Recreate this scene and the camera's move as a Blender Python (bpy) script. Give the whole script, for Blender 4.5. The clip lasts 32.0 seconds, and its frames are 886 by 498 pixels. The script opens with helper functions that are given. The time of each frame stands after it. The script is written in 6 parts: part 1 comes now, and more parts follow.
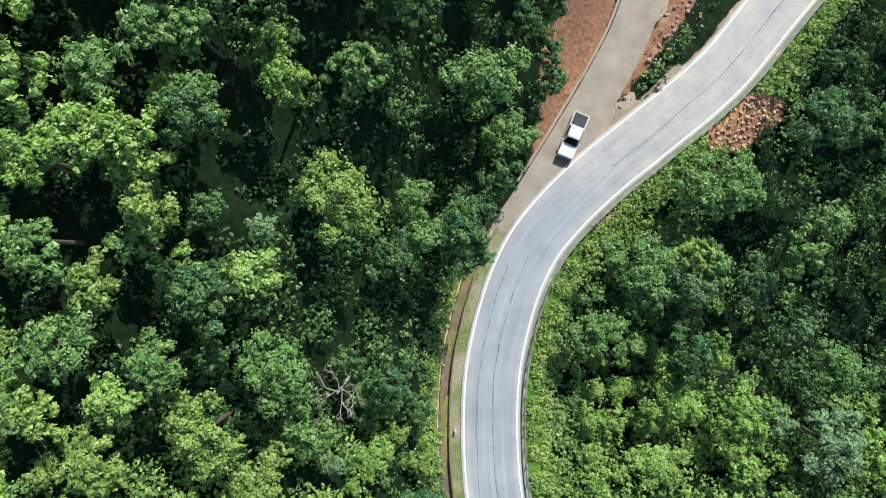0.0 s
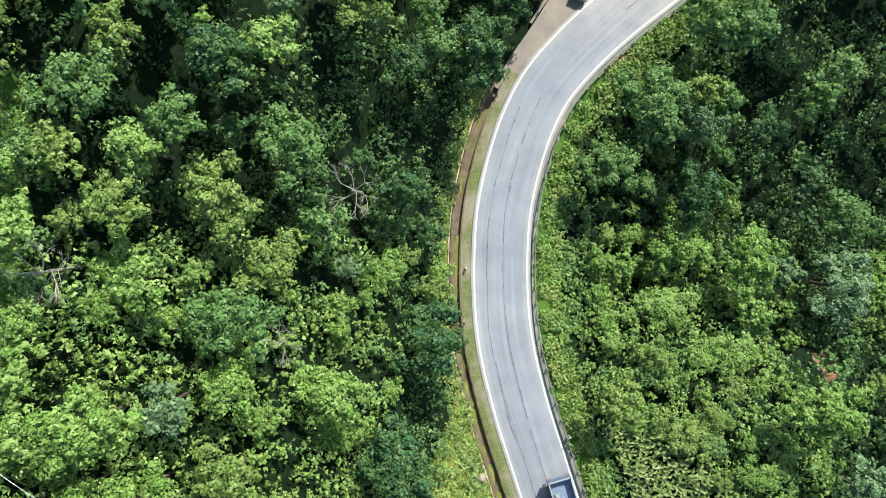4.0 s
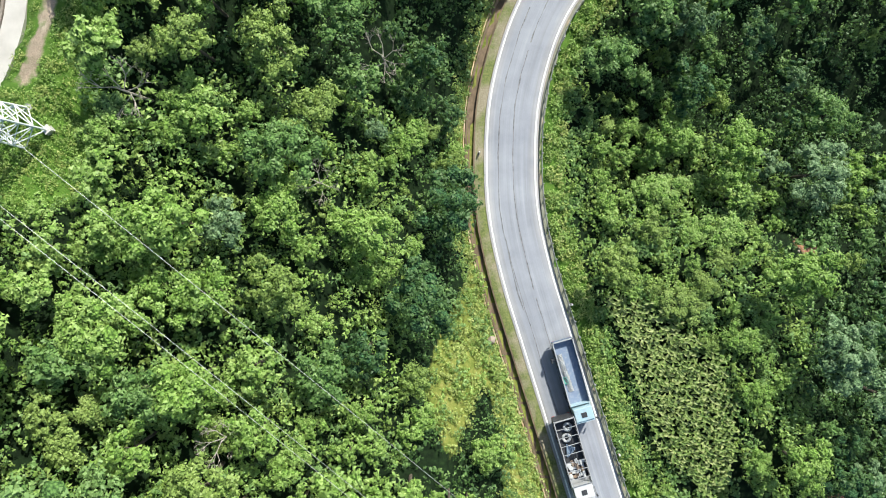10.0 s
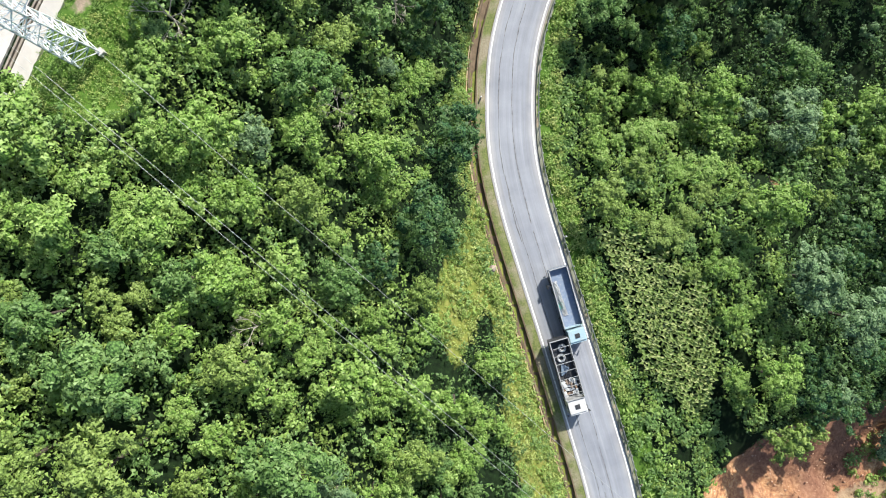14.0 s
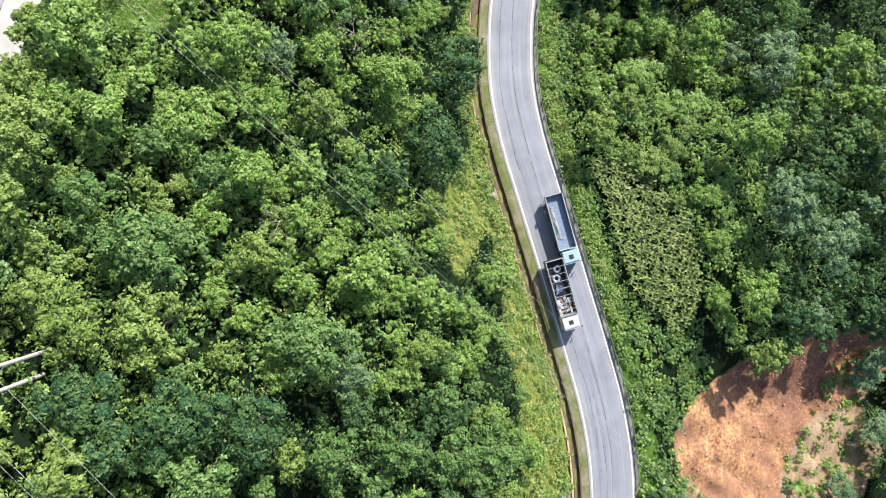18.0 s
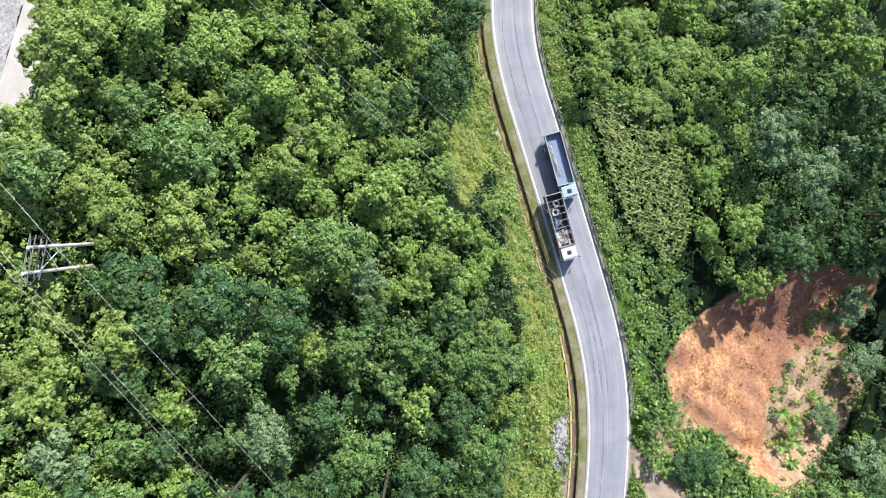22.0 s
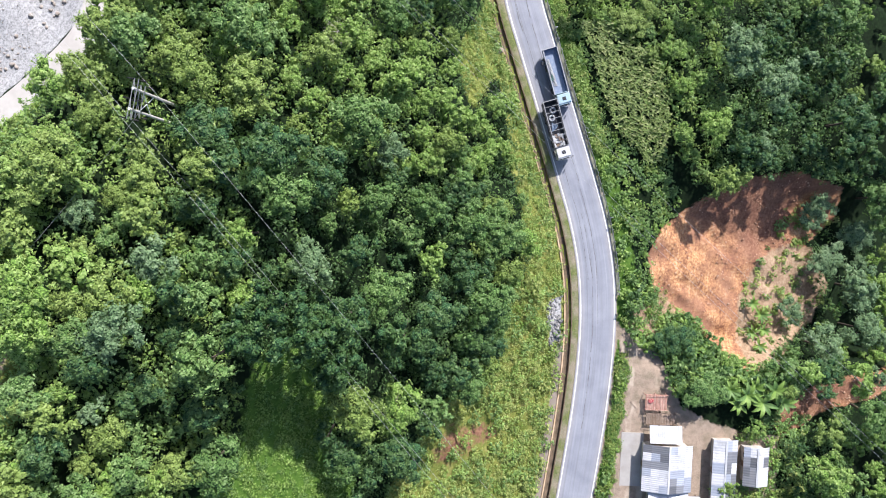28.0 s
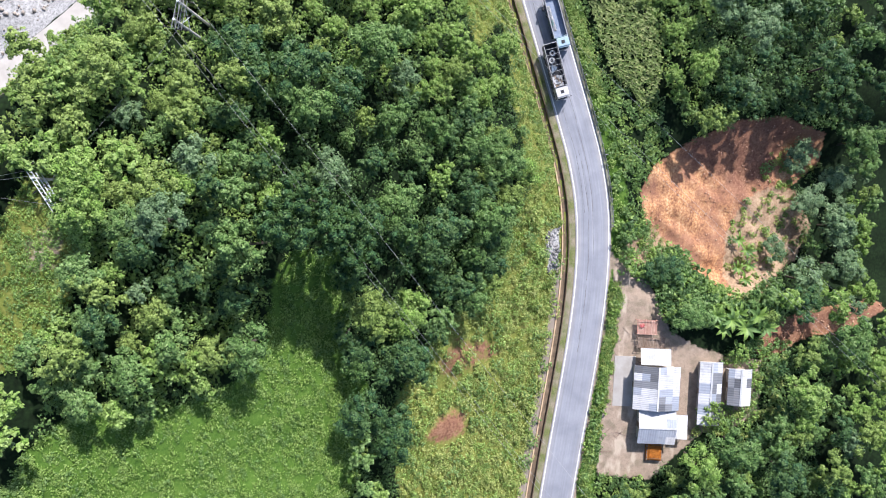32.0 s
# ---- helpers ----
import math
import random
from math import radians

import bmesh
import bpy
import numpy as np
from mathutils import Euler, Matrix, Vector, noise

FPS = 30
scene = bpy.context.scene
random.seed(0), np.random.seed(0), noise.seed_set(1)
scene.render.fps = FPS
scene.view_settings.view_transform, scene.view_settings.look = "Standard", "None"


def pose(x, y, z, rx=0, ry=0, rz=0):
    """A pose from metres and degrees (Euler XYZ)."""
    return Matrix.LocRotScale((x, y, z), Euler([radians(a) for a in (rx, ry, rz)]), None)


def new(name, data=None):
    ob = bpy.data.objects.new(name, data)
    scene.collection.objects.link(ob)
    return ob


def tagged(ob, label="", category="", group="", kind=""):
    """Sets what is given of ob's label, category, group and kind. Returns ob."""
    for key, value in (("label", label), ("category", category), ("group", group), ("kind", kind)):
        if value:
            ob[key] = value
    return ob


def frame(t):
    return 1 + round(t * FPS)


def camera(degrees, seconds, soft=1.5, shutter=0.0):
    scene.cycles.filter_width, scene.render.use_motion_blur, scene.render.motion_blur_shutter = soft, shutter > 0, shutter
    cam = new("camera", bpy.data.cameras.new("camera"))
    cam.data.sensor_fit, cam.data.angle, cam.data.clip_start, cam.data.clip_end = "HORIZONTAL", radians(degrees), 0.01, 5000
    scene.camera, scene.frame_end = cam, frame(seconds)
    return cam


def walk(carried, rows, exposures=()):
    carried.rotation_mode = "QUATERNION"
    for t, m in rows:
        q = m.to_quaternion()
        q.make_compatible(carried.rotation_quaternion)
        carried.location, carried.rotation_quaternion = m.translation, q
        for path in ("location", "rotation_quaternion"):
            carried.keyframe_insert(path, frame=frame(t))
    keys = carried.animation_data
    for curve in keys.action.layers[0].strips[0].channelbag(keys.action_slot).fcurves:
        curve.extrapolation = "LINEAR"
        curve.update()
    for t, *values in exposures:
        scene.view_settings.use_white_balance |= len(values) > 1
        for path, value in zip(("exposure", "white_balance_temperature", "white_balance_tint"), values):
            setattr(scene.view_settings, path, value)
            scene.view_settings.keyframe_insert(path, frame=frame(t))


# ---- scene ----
cam = camera(72.0, 32.0, soft=1.0)
PATH = [
    (0.0, pose(-0.14, -0.01, 59.64, -0.35, 0.01, 0.25)),
    (1.0, pose(-0.45, -4.28, 59.60, -0.53, 0.02, 0.39)),
    (2.0, pose(-0.72, -8.46, 59.61, -0.81, 0.02, 0.57)),
    (3.0, pose(-0.99, -12.50, 59.75, -1.15, 0.02, 0.74)),
    (3.5, pose(-1.13, -14.54, 59.91, -1.32, 0.01, 0.81)),
    (5.5, pose(-1.76, -22.46, 61.11, -1.66, 0.03, 1.08)),
    (6.0, pose(-1.92, -23.73, 61.61, -1.72, 0.04, 1.12)),
    (7.0, pose(-2.20, -25.67, 62.83, -1.76, 0.06, 1.22)),
    (8.0, pose(-2.43, -27.22, 64.24, -1.78, 0.08, 1.30)),
    (9.0, pose(-2.62, -28.55, 65.79, -1.83, 0.09, 1.38)),
    (10.0, pose(-2.79, -29.92, 67.40, -1.89, 0.08, 1.45)),
    (11.0, pose(-2.92, -31.60, 69.04, -1.91, 0.07, 1.48)),
    (12.0, pose(-3.03, -33.58, 70.72, -1.92, 0.06, 1.48)),
    (13.0, pose(-3.14, -35.75, 72.42, -1.91, 0.05, 1.45)),
    (14.0, pose(-3.29, -38.05, 74.13, -1.89, 0.01, 1.42)),
    (14.5, pose(-3.38, -39.23, 74.96, -1.87, -0.01, 1.40)),
    (16.5, pose(-3.66, -44.04, 78.45, -1.95, -0.14, 1.49)),
    (17.0, pose(-3.74, -45.25, 79.23, -2.00, -0.15, 1.57)),
    (18.0, pose(-3.91, -47.69, 80.78, -2.07, -0.17, 1.70)),
    (19.0, pose(-4.12, -50.19, 82.40, -2.10, -0.21, 1.72)),
    (20.0, pose(-4.34, -52.64, 83.95, -2.13, -0.23, 1.69)),
    (21.0, pose(-4.52, -54.84, 85.38, -2.17, -0.22, 1.67)),
    (22.0, pose(-4.64, -56.82, 86.89, -2.25, -0.20, 1.66)),
    (23.0, pose(-4.63, -58.86, 88.64, -2.32, -0.13, 1.67)),
    (24.0, pose(-4.56, -61.25, 90.77, -2.35, -0.04, 1.71)),
    (25.0, pose(-4.58, -63.93, 93.41, -2.36, 0.07, 1.72)),
    (25.5, pose(-4.67, -65.29, 94.87, -2.39, 0.14, 1.72)),
    (27.5, pose(-4.86, -70.67, 100.31, -2.90, 0.38, 1.82)),
    (28.0, pose(-4.90, -72.11, 101.45, -2.94, 0.44, 1.86)),
    (29.0, pose(-5.02, -75.05, 103.66, -2.98, 0.55, 1.97)),
    (30.0, pose(-5.14, -78.00, 105.85, -3.00, 0.61, 2.05)),
    (31.0, pose(-5.20, -80.86, 107.96, -3.05, 0.63, 2.12)),
    (32.0, pose(-5.22, -83.67, 110.03, -3.16, 0.65, 2.19)),
]
walk(cam, PATH, ((0, 0.52, 6050, 2), (6, 0.63, 6250, 3), (14, 0.64, 6330, 8), (22, 0.65, 6180, 14), (32, 0.62, 5980, 18)))

# ---------------------------------------------------------------- sun and sky
SUN = Vector((0.38, 0.92, 0.0)).normalized() * math.cos(radians(38)) + Vector((0, 0, math.sin(radians(38))))
world = bpy.data.worlds.new("sky")
world.use_nodes = True
scene.world = world
wn = world.node_tree.nodes
sky = wn.new("ShaderNodeTexSky")
sky.sky_type = "NISHITA"
sky.sun_disc = False
sky.sun_elevation = radians(38)
sky.sun_rotation = math.atan2(0.38, 0.92)
sky.air_density, sky.dust_density = 1.0, 1.5
world.node_tree.links.new(sky.outputs[0], wn["Background"].inputs[0])
wn["Background"].inputs[1].default_value = 0.125
sun = new("sun", bpy.data.lights.new("sun", "SUN"))
sun.data.energy, sun.data.angle, sun.data.color = 4.85, radians(0.6), (1.0, 0.95, 0.86)
sun.rotation_mode = "QUATERNION"
sun.rotation_quaternion = SUN.to_track_quat("Z", "Y")


# ---------------------------------------------------------------- materials
def material(name, build):
    m = bpy.data.materials.new(name)
    m.use_nodes = True
    nt = m.node_tree
    nt.nodes.clear()
    out = nt.nodes.new("ShaderNodeOutputMaterial")
    b = Kit(nt)
    nt.links.new(build(b), out.inputs[0])
    return m


class Kit:
    """Short ways to make shader nodes."""

    def __init__(self, nt):
        self.nt = nt
        self.pos = nt.nodes.new("ShaderNodeNewGeometry")
        self.co = nt.nodes.new("ShaderNodeTexCoord").outputs["Object"]

    def put(self, socket, value):
        if isinstance(value, bpy.types.NodeSocket):
            self.nt.links.new(value, socket)
        elif isinstance(value, (tuple, list)) and len(value) == 3 and socket.type == "RGBA":
            socket.default_value = (*value, 1)
        else:
            socket.default_value = value

    def noise(self, scale, detail=4.0, rough=0.6, world=True, out=0):
        n = self.nt.nodes.new("ShaderNodeTexNoise")
        self.put(n.inputs["Vector"], self.pos.outputs["Position"] if world else self.co)
        n.inputs["Scale"].default_value, n.inputs["Detail"].default_value, n.inputs["Roughness"].default_value = scale, detail, rough
        return n.outputs[out]

    def voronoi(self, scale, feature="F1", world=True):
        n = self.nt.nodes.new("ShaderNodeTexVoronoi")
        n.feature = feature
        self.put(n.inputs["Vector"], self.pos.outputs["Position"] if world else self.co)
        n.inputs["Scale"].default_value = scale
        return n.outputs["Distance"]

    def ramp(self, fac, *stops):
        n = self.nt.nodes.new("ShaderNodeValToRGB")
        e = n.color_ramp.elements
        while len(e) < len(stops):
            e.new(0.5)
        for k, (p, c) in zip(e, stops):
            k.position, k.color = p, (*c, 1) if isinstance(c, tuple) else (c, c, c, 1)
        self.put(n.inputs[0], fac)
        return n.outputs[0]

    def mix(self, fac, a, b, kind="MIX"):
        n = self.nt.nodes.new("ShaderNodeMixRGB")
        n.blend_type = kind
        for s, v in zip(n.inputs, (fac, a, b)):
            self.put(s, v)
        return n.outputs[0]

    def calc(self, op, a, b=0.0, c=0.0):
        n = self.nt.nodes.new("ShaderNodeMath")
        n.operation = op
        for s, v in zip(n.inputs, (a, b, c)):
            self.put(s, v)
        return n.outputs[0]

    def attr(self, name):
        n = self.nt.nodes.new("ShaderNodeAttribute")
        n.attribute_name = name
        return n.outputs["Fac"]

    def rand(self):
        return self.nt.nodes.new("ShaderNodeObjectInfo").outputs["Random"]

    def bump(self, height, strength=0.4, dist=0.05):
        n = self.nt.nodes.new("ShaderNodeBump")
        n.inputs["Strength"].default_value, n.inputs["Distance"].default_value = strength, dist
        self.put(n.inputs["Height"], height)
        return n.outputs[0]

    def surf(self, color, rough=0.8, metal=0.0, normal=None, spec=0.3, coat=0.0):
        n = self.nt.nodes.new("ShaderNodeBsdfPrincipled")
        for k, v in (("Base Color", color), ("Roughness", rough), ("Metallic", metal), ("Specular IOR Level", spec), ("Coat Weight", coat)):
            self.put(n.inputs[k], v)
        if normal:
            self.put(n.inputs["Normal"], normal)
        return n.outputs[0]


def leaf_material(name, dark, mid, light):
    def build(b):
        isl = b.pos.outputs["Random Per Island"]
        low = tuple(0.75 * p + 0.25 * q for p, q in zip(dark, mid))
        high = tuple(0.3 * p + 0.7 * q for p, q in zip(mid, light))
        col = b.ramp(b.mix(0.55, isl, b.noise(1.1, 5)), (0.25, low), (0.5, mid), (0.75, high))
        big = b.noise(0.22, 3)
        col = b.mix(b.ramp(big, (0.40, 0.0), (0.75, 0.25)), col, light)
        obj = b.rand()
        col = b.mix(b.ramp(obj, (0.0, 0.32), (0.5, 0.0)), col, dark)
        col = b.mix(b.ramp(obj, (0.6, 0.0), (1.0, 0.22)), col, light)
        d = b.surf(col, 0.52, spec=0.35)
        t = b.nt.nodes.new("ShaderNodeBsdfTranslucent")
        b.put(t.inputs["Color"], b.mix(0.5, col, (0.19, 0.34, 0.03)))
        m = b.nt.nodes.new("ShaderNodeMixShader")
        m.inputs[0].default_value = 0.28
        b.nt.links.new(d, m.inputs[1])
        b.nt.links.new(t.outputs[0], m.inputs[2])
        return m.outputs[0]
    return material(name, build)


def shaded_core_material(name, dark, mid):
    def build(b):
        # Dark spots paint the shade in leaf gaps onto the inner lumps.
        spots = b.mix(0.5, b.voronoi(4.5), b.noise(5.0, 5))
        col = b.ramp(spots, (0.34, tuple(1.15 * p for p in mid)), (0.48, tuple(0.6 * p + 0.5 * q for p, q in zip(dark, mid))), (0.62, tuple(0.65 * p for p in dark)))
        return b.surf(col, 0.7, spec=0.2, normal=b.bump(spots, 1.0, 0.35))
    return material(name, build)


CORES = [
    shaded_core_material("inner_fresh_shaded", (0.085, 0.165, 0.028), (0.175, 0.295, 0.056)),
    shaded_core_material("inner_green_shaded", (0.056, 0.122, 0.032), (0.115, 0.208, 0.054)),
    shaded_core_material("inner_deep_shaded", (0.025, 0.068, 0.027), (0.052, 0.122, 0.045)),
    shaded_core_material("inner_olive_shaded", (0.095, 0.150, 0.033), (0.195, 0.275, 0.068)),
    shaded_core_material("inner_silver_shaded", (0.070, 0.130, 0.055), (0.140, 0.225, 0.100)),
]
LEAVES = [
    leaf_material("leaf_fresh", (0.105, 0.200, 0.034), (0.215, 0.350, 0.066), (0.455, 0.590, 0.200)),
    leaf_material("leaf_green", (0.068, 0.145, 0.036), (0.138, 0.250, 0.064), (0.325, 0.460, 0.175)),
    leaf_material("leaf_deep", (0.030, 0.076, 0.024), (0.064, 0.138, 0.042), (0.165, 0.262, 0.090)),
    leaf_material("leaf_olive", (0.105, 0.170, 0.034), (0.205, 0.305, 0.064), (0.405, 0.505, 0.155)),
]
LEAF_SILVER = leaf_material("leaf_silver", (0.085, 0.155, 0.068), (0.165, 0.265, 0.120), (0.300, 0.410, 0.210))
LEAF_GRASS = leaf_material("leaf_grass", (0.195, 0.260, 0.055), (0.340, 0.405, 0.105), (0.530, 0.565, 0.220))
LEAF_CORN = leaf_material("leaf_maize", (0.105, 0.195, 0.040), (0.240, 0.330, 0.088), (0.510, 0.535, 0.230))
BARK = material("bark", lambda b: b.surf(b.ramp(b.noise(6, 6), (0.3, (0.045, 0.034, 0.025)), (0.7, (0.13, 0.11, 0.085))), 0.9, normal=b.bump(b.noise(18), 0.6, 0.03)))
DEADWOOD = material("dead_wood", lambda b: b.surf(b.ramp(b.noise(6, 6), (0.3, (0.24, 0.21, 0.17)), (0.7, (0.45, 0.41, 0.36))), 0.9))


def ground_build(b):
    n1, n2, n3 = b.noise(0.35, 6), b.noise(2.2, 6), b.noise(9.0, 4)
    # Near-black floor colour stands for deep shade in the gaps between trees.
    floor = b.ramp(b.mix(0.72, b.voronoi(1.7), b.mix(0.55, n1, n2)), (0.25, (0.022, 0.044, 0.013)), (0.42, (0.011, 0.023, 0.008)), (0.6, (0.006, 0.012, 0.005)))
    grass = b.ramp(b.mix(0.5, n1, n2), (0.35, (0.085, 0.125, 0.022)), (0.52, (0.175, 0.195, 0.045)), (0.68, (0.285, 0.265, 0.090)))
    meadow = b.ramp(b.mix(0.6, n1, n2), (0.35, (0.045, 0.100, 0.016)), (0.55, (0.085, 0.160, 0.026)), (0.7, (0.150, 0.215, 0.048)))
    wave = b.nt.nodes.new("ShaderNodeTexNoise")
    stretch = b.nt.nodes.new("ShaderNodeMapping")
    stretch.inputs["Rotation"].default_value = (0, 0, radians(-30))
    stretch.inputs["Scale"].default_value = (0.6, 0.22, 0.3)
    b.nt.links.new(b.pos.outputs["Position"], stretch.inputs[0])
    b.nt.links.new(stretch.outputs[0], wave.inputs["Vector"])
    wave.inputs["Scale"].default_value, wave.inputs["Detail"].default_value = 1.0, 9
    soil = b.ramp(b.mix(0.25, b.mix(0.6, wave.outputs[0], n2), n3), (0.36, (0.15, 0.068, 0.042)), (0.445, (0.30, 0.145, 0.080)), (0.52, (0.52, 0.275, 0.125)), (0.62, (0.72, 0.50, 0.29)))
    soil = b.mix(b.ramp(b.noise(0.12, 4), (0.42, 0.80), (0.62, 0.0)), soil, (0.25, 0.128, 0.085))
    # Brown earth; on the red cut and slide top it also paints in shade.
    soil = b.mix(b.calc('MULTIPLY', b.attr('brown'), 0.85), soil, b.ramp(n2, (0.3, (0.115, 0.055, 0.036)), (0.7, (0.27, 0.140, 0.092))))
    dirt = b.ramp(b.mix(0.5, n2, n3), (0.3, (0.23, 0.172, 0.125)), (0.7, (0.45, 0.36, 0.275)))
    dirt = b.mix(b.ramp(b.noise(0.55, 7), (0.47, 0.0), (0.60, 0.75)), dirt, b.ramp(n3, (0.3, (0.15, 0.125, 0.085)), (0.7, (0.28, 0.235, 0.165))))
    dirt = b.mix(b.ramp(wave.outputs[0], (0.55, 0.0), (0.66, 0.55)), dirt, (0.60, 0.51, 0.40))
    tan = b.ramp(b.mix(0.6, wave.outputs[0], n2), (0.32, (0.18, 0.120, 0.075)), (0.5, (0.33, 0.230, 0.145)), (0.68, (0.48, 0.37, 0.25)))
    stones = b.ramp(b.mix(0.82, b.voronoi(3.5), b.mix(0.5, n2, n3)), (0.36, (0.17, 0.17, 0.165)), (0.60, (0.46, 0.455, 0.44)))

    def edge(name):
        return b.ramp(b.calc("ADD", b.attr(name), b.calc("MULTIPLY", b.calc("SUBTRACT", b.noise(0.9, 6), 0.5), 0.7)), (0.42, 0.0), (0.58, 1.0))

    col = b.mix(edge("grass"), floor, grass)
    col = b.mix(edge("meadow"), col, meadow)
    col = b.mix(edge("soil"), col, soil)
    col = b.mix(edge("tan"), col, tan)
    col = b.mix(edge("dirt"), col, dirt)
    col = b.mix(edge("stones"), col, stones)
    return b.surf(col, 0.95, normal=b.bump(b.mix(0.5, n2, n3), 0.6, 0.12), spec=0.1)


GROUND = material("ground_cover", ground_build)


def asphalt_build(b):
    n1, n2 = b.noise(0.25, 5), b.noise(30, 3)
    col = b.ramp(b.mix(0.35, n1, n2), (0.35, (0.220, 0.232, 0.265)), (0.65, (0.315, 0.328, 0.362)))
    streak = b.nt.nodes.new("ShaderNodeTexNoise")
    streak.inputs["Scale"].default_value, streak.inputs["Detail"].default_value = 1.0, 6
    uv = b.nt.nodes.new("ShaderNodeUVMap")
    mp = b.nt.nodes.new("ShaderNodeMapping")
    mp.inputs["Scale"].default_value = (2.4, 0.05, 1)
    b.nt.links.new(uv.outputs[0], mp.inputs[0])
    b.nt.links.new(mp.outputs[0], streak.inputs["Vector"])
    col = b.mix(b.ramp(streak.outputs[0], (0.5, 0.0), (0.75, 0.45)), col, (0.16, 0.16, 0.17))
    col = b.mix(b.ramp(streak.outputs[0], (0.25, 0.4), (0.45, 0.0)), col, (0.43, 0.44, 0.46))
    dust = b.attr("dust")
    col = b.mix(b.calc("MULTIPLY", dust, b.ramp(b.noise(0.5, 6), (0.3, 0.35), (0.7, 1.0))), col, (0.46, 0.40, 0.33))
    return b.surf(col, 0.85, normal=b.bump(n2, 0.25, 0.01), spec=0.3)


ASPHALT = material("asphalt", asphalt_build)


def concrete(name, a, c, scale=1.5):
    return material(name, lambda b: b.surf(b.mix(b.ramp(b.noise(14, 5), (0.35, 0.0), (0.7, 0.35)), b.ramp(b.noise(scale, 7), (0.3, a), (0.7, c)), a), 0.9, normal=b.bump(b.noise(20), 0.3, 0.02)))


CONCRETE = concrete("concrete", (0.40, 0.385, 0.35), (0.60, 0.585, 0.54))
CONCRETE_ROAD = concrete("pale_concrete", (0.42, 0.39, 0.35), (0.58, 0.55, 0.50), 0.4)
CONCRETE_DUSTY = concrete("dusty_concrete", (0.22, 0.18, 0.145), (0.34, 0.29, 0.24), 0.5)
# Brown stained masonry, its colour darkened further for shadow inside the ditch.
MASONRY = concrete("stained_shadowed_masonry", (0.09, 0.068, 0.045), (0.24, 0.175, 0.115), 0.8)
STONE = material("rubble_stone", lambda b: b.surf(b.mix(b.rand(), b.ramp(b.noise(2.5, 6), (0.3, (0.22, 0.19, 0.16)), (0.7, (0.45, 0.41, 0.36))), (0.30, 0.22, 0.16)), 0.9, normal=b.bump(b.noise(9), 0.5, 0.05)))
ROCK = material("grey_rock", lambda b: b.surf(b.ramp(b.mix(0.5, b.pos.outputs["Random Per Island"], b.noise(2.5, 6)), (0.3, (0.13, 0.13, 0.125)), (0.7, (0.32, 0.31, 0.30))), 0.9, normal=b.bump(b.noise(9), 0.5, 0.05)))
CLOD = material("red_clod", lambda b: b.surf(b.ramp(b.mix(0.5, b.pos.outputs["Random Per Island"], b.noise(2.5, 6)), (0.25, (0.27, 0.145, 0.090)), (0.7, (0.52, 0.345, 0.235))), 0.95, normal=b.bump(b.noise(9), 0.6, 0.05)))
VERGE = material("weedy_verge", lambda b: b.surf(b.mix(b.ramp(b.noise(0.35, 6), (0.42, 0.0), (0.60, 0.85)), b.ramp(b.noise(5, 6), (0.3, (0.075, 0.105, 0.030)), (0.7, (0.200, 0.215, 0.075))), b.ramp(b.noise(7, 5), (0.3, (0.20, 0.165, 0.115)), (0.7, (0.36, 0.31, 0.235)))), 0.95, normal=b.bump(b.noise(14), 0.5, 0.04)))
LINE_PAINT = material("road_paint", lambda b: b.surf(b.mix(b.ramp(b.noise(3.5, 7), (0.52, 0.0), (0.68, 0.8)), (0.78, 0.78, 0.76), (0.36, 0.35, 0.34)), 0.6))
TAR = material("crack_tar", lambda b: b.surf(b.ramp(b.noise(2.5), (0.35, (0.10, 0.10, 0.105)), (0.65, (0.24, 0.24, 0.245))), 0.7))
RAIL_STEEL = material("weathered_rail", lambda b: b.surf(b.ramp(b.noise(2, 5), (0.3, (0.16, 0.17, 0.16)), (0.7, (0.36, 0.37, 0.36))), 0.6, 0.3))
TOWER_STEEL = material("tower_steel", lambda b: b.surf(b.ramp(b.noise(2, 5), (0.3, (0.62, 0.66, 0.66)), (0.7, (0.80, 0.83, 0.82))), 0.55, 0.15))
WIRE = material("wire", lambda b: b.surf((0.40, 0.41, 0.41), 0.5, 0.4))
POLE = concrete("pole_concrete", (0.50, 0.48, 0.44), (0.68, 0.65, 0.60))


def paint(name, color, rough=0.35, dirt=(0.33, 0.29, 0.24), amount=0.55):
    return material(name, lambda b: b.surf(b.mix(b.ramp(b.noise(2.4, 7, world=False), (0.48, 0.0), (0.75, amount)), color, dirt), b.ramp(b.noise(5, world=False), (0.3, rough), (0.7, rough + 0.25)), coat=0.3))


WHITE_PAINT = paint("white_paint", (0.60, 0.60, 0.59))
CAB_BLUE = paint("pale_blue_paint", (0.34, 0.47, 0.53))
BED_BLUE = paint("grey_blue_bed", (0.19, 0.24, 0.33), 0.5, (0.42, 0.43, 0.44))
BED_SIDE = paint("dark_blue_side", (0.10, 0.14, 0.22), 0.5)
DARK_STEEL = paint("dark_steel", (0.035, 0.037, 0.042), 0.55, (0.10, 0.095, 0.09))
GREY_STEEL = paint("grey_steel", (0.33, 0.34, 0.35), 0.5)
GREEN_PAINT = paint("green_panel", (0.10, 0.32, 0.27))
RUBBER = material("rubber", lambda b: b.surf(b.ramp(b.noise(8), (0.3, (0.012, 0.012, 0.013)), (0.7, (0.045, 0.043, 0.040))), 0.85))
GLASS = material("windscreen", lambda b: b.surf((0.015, 0.020, 0.025), 0.08, spec=0.6, coat=0.6))
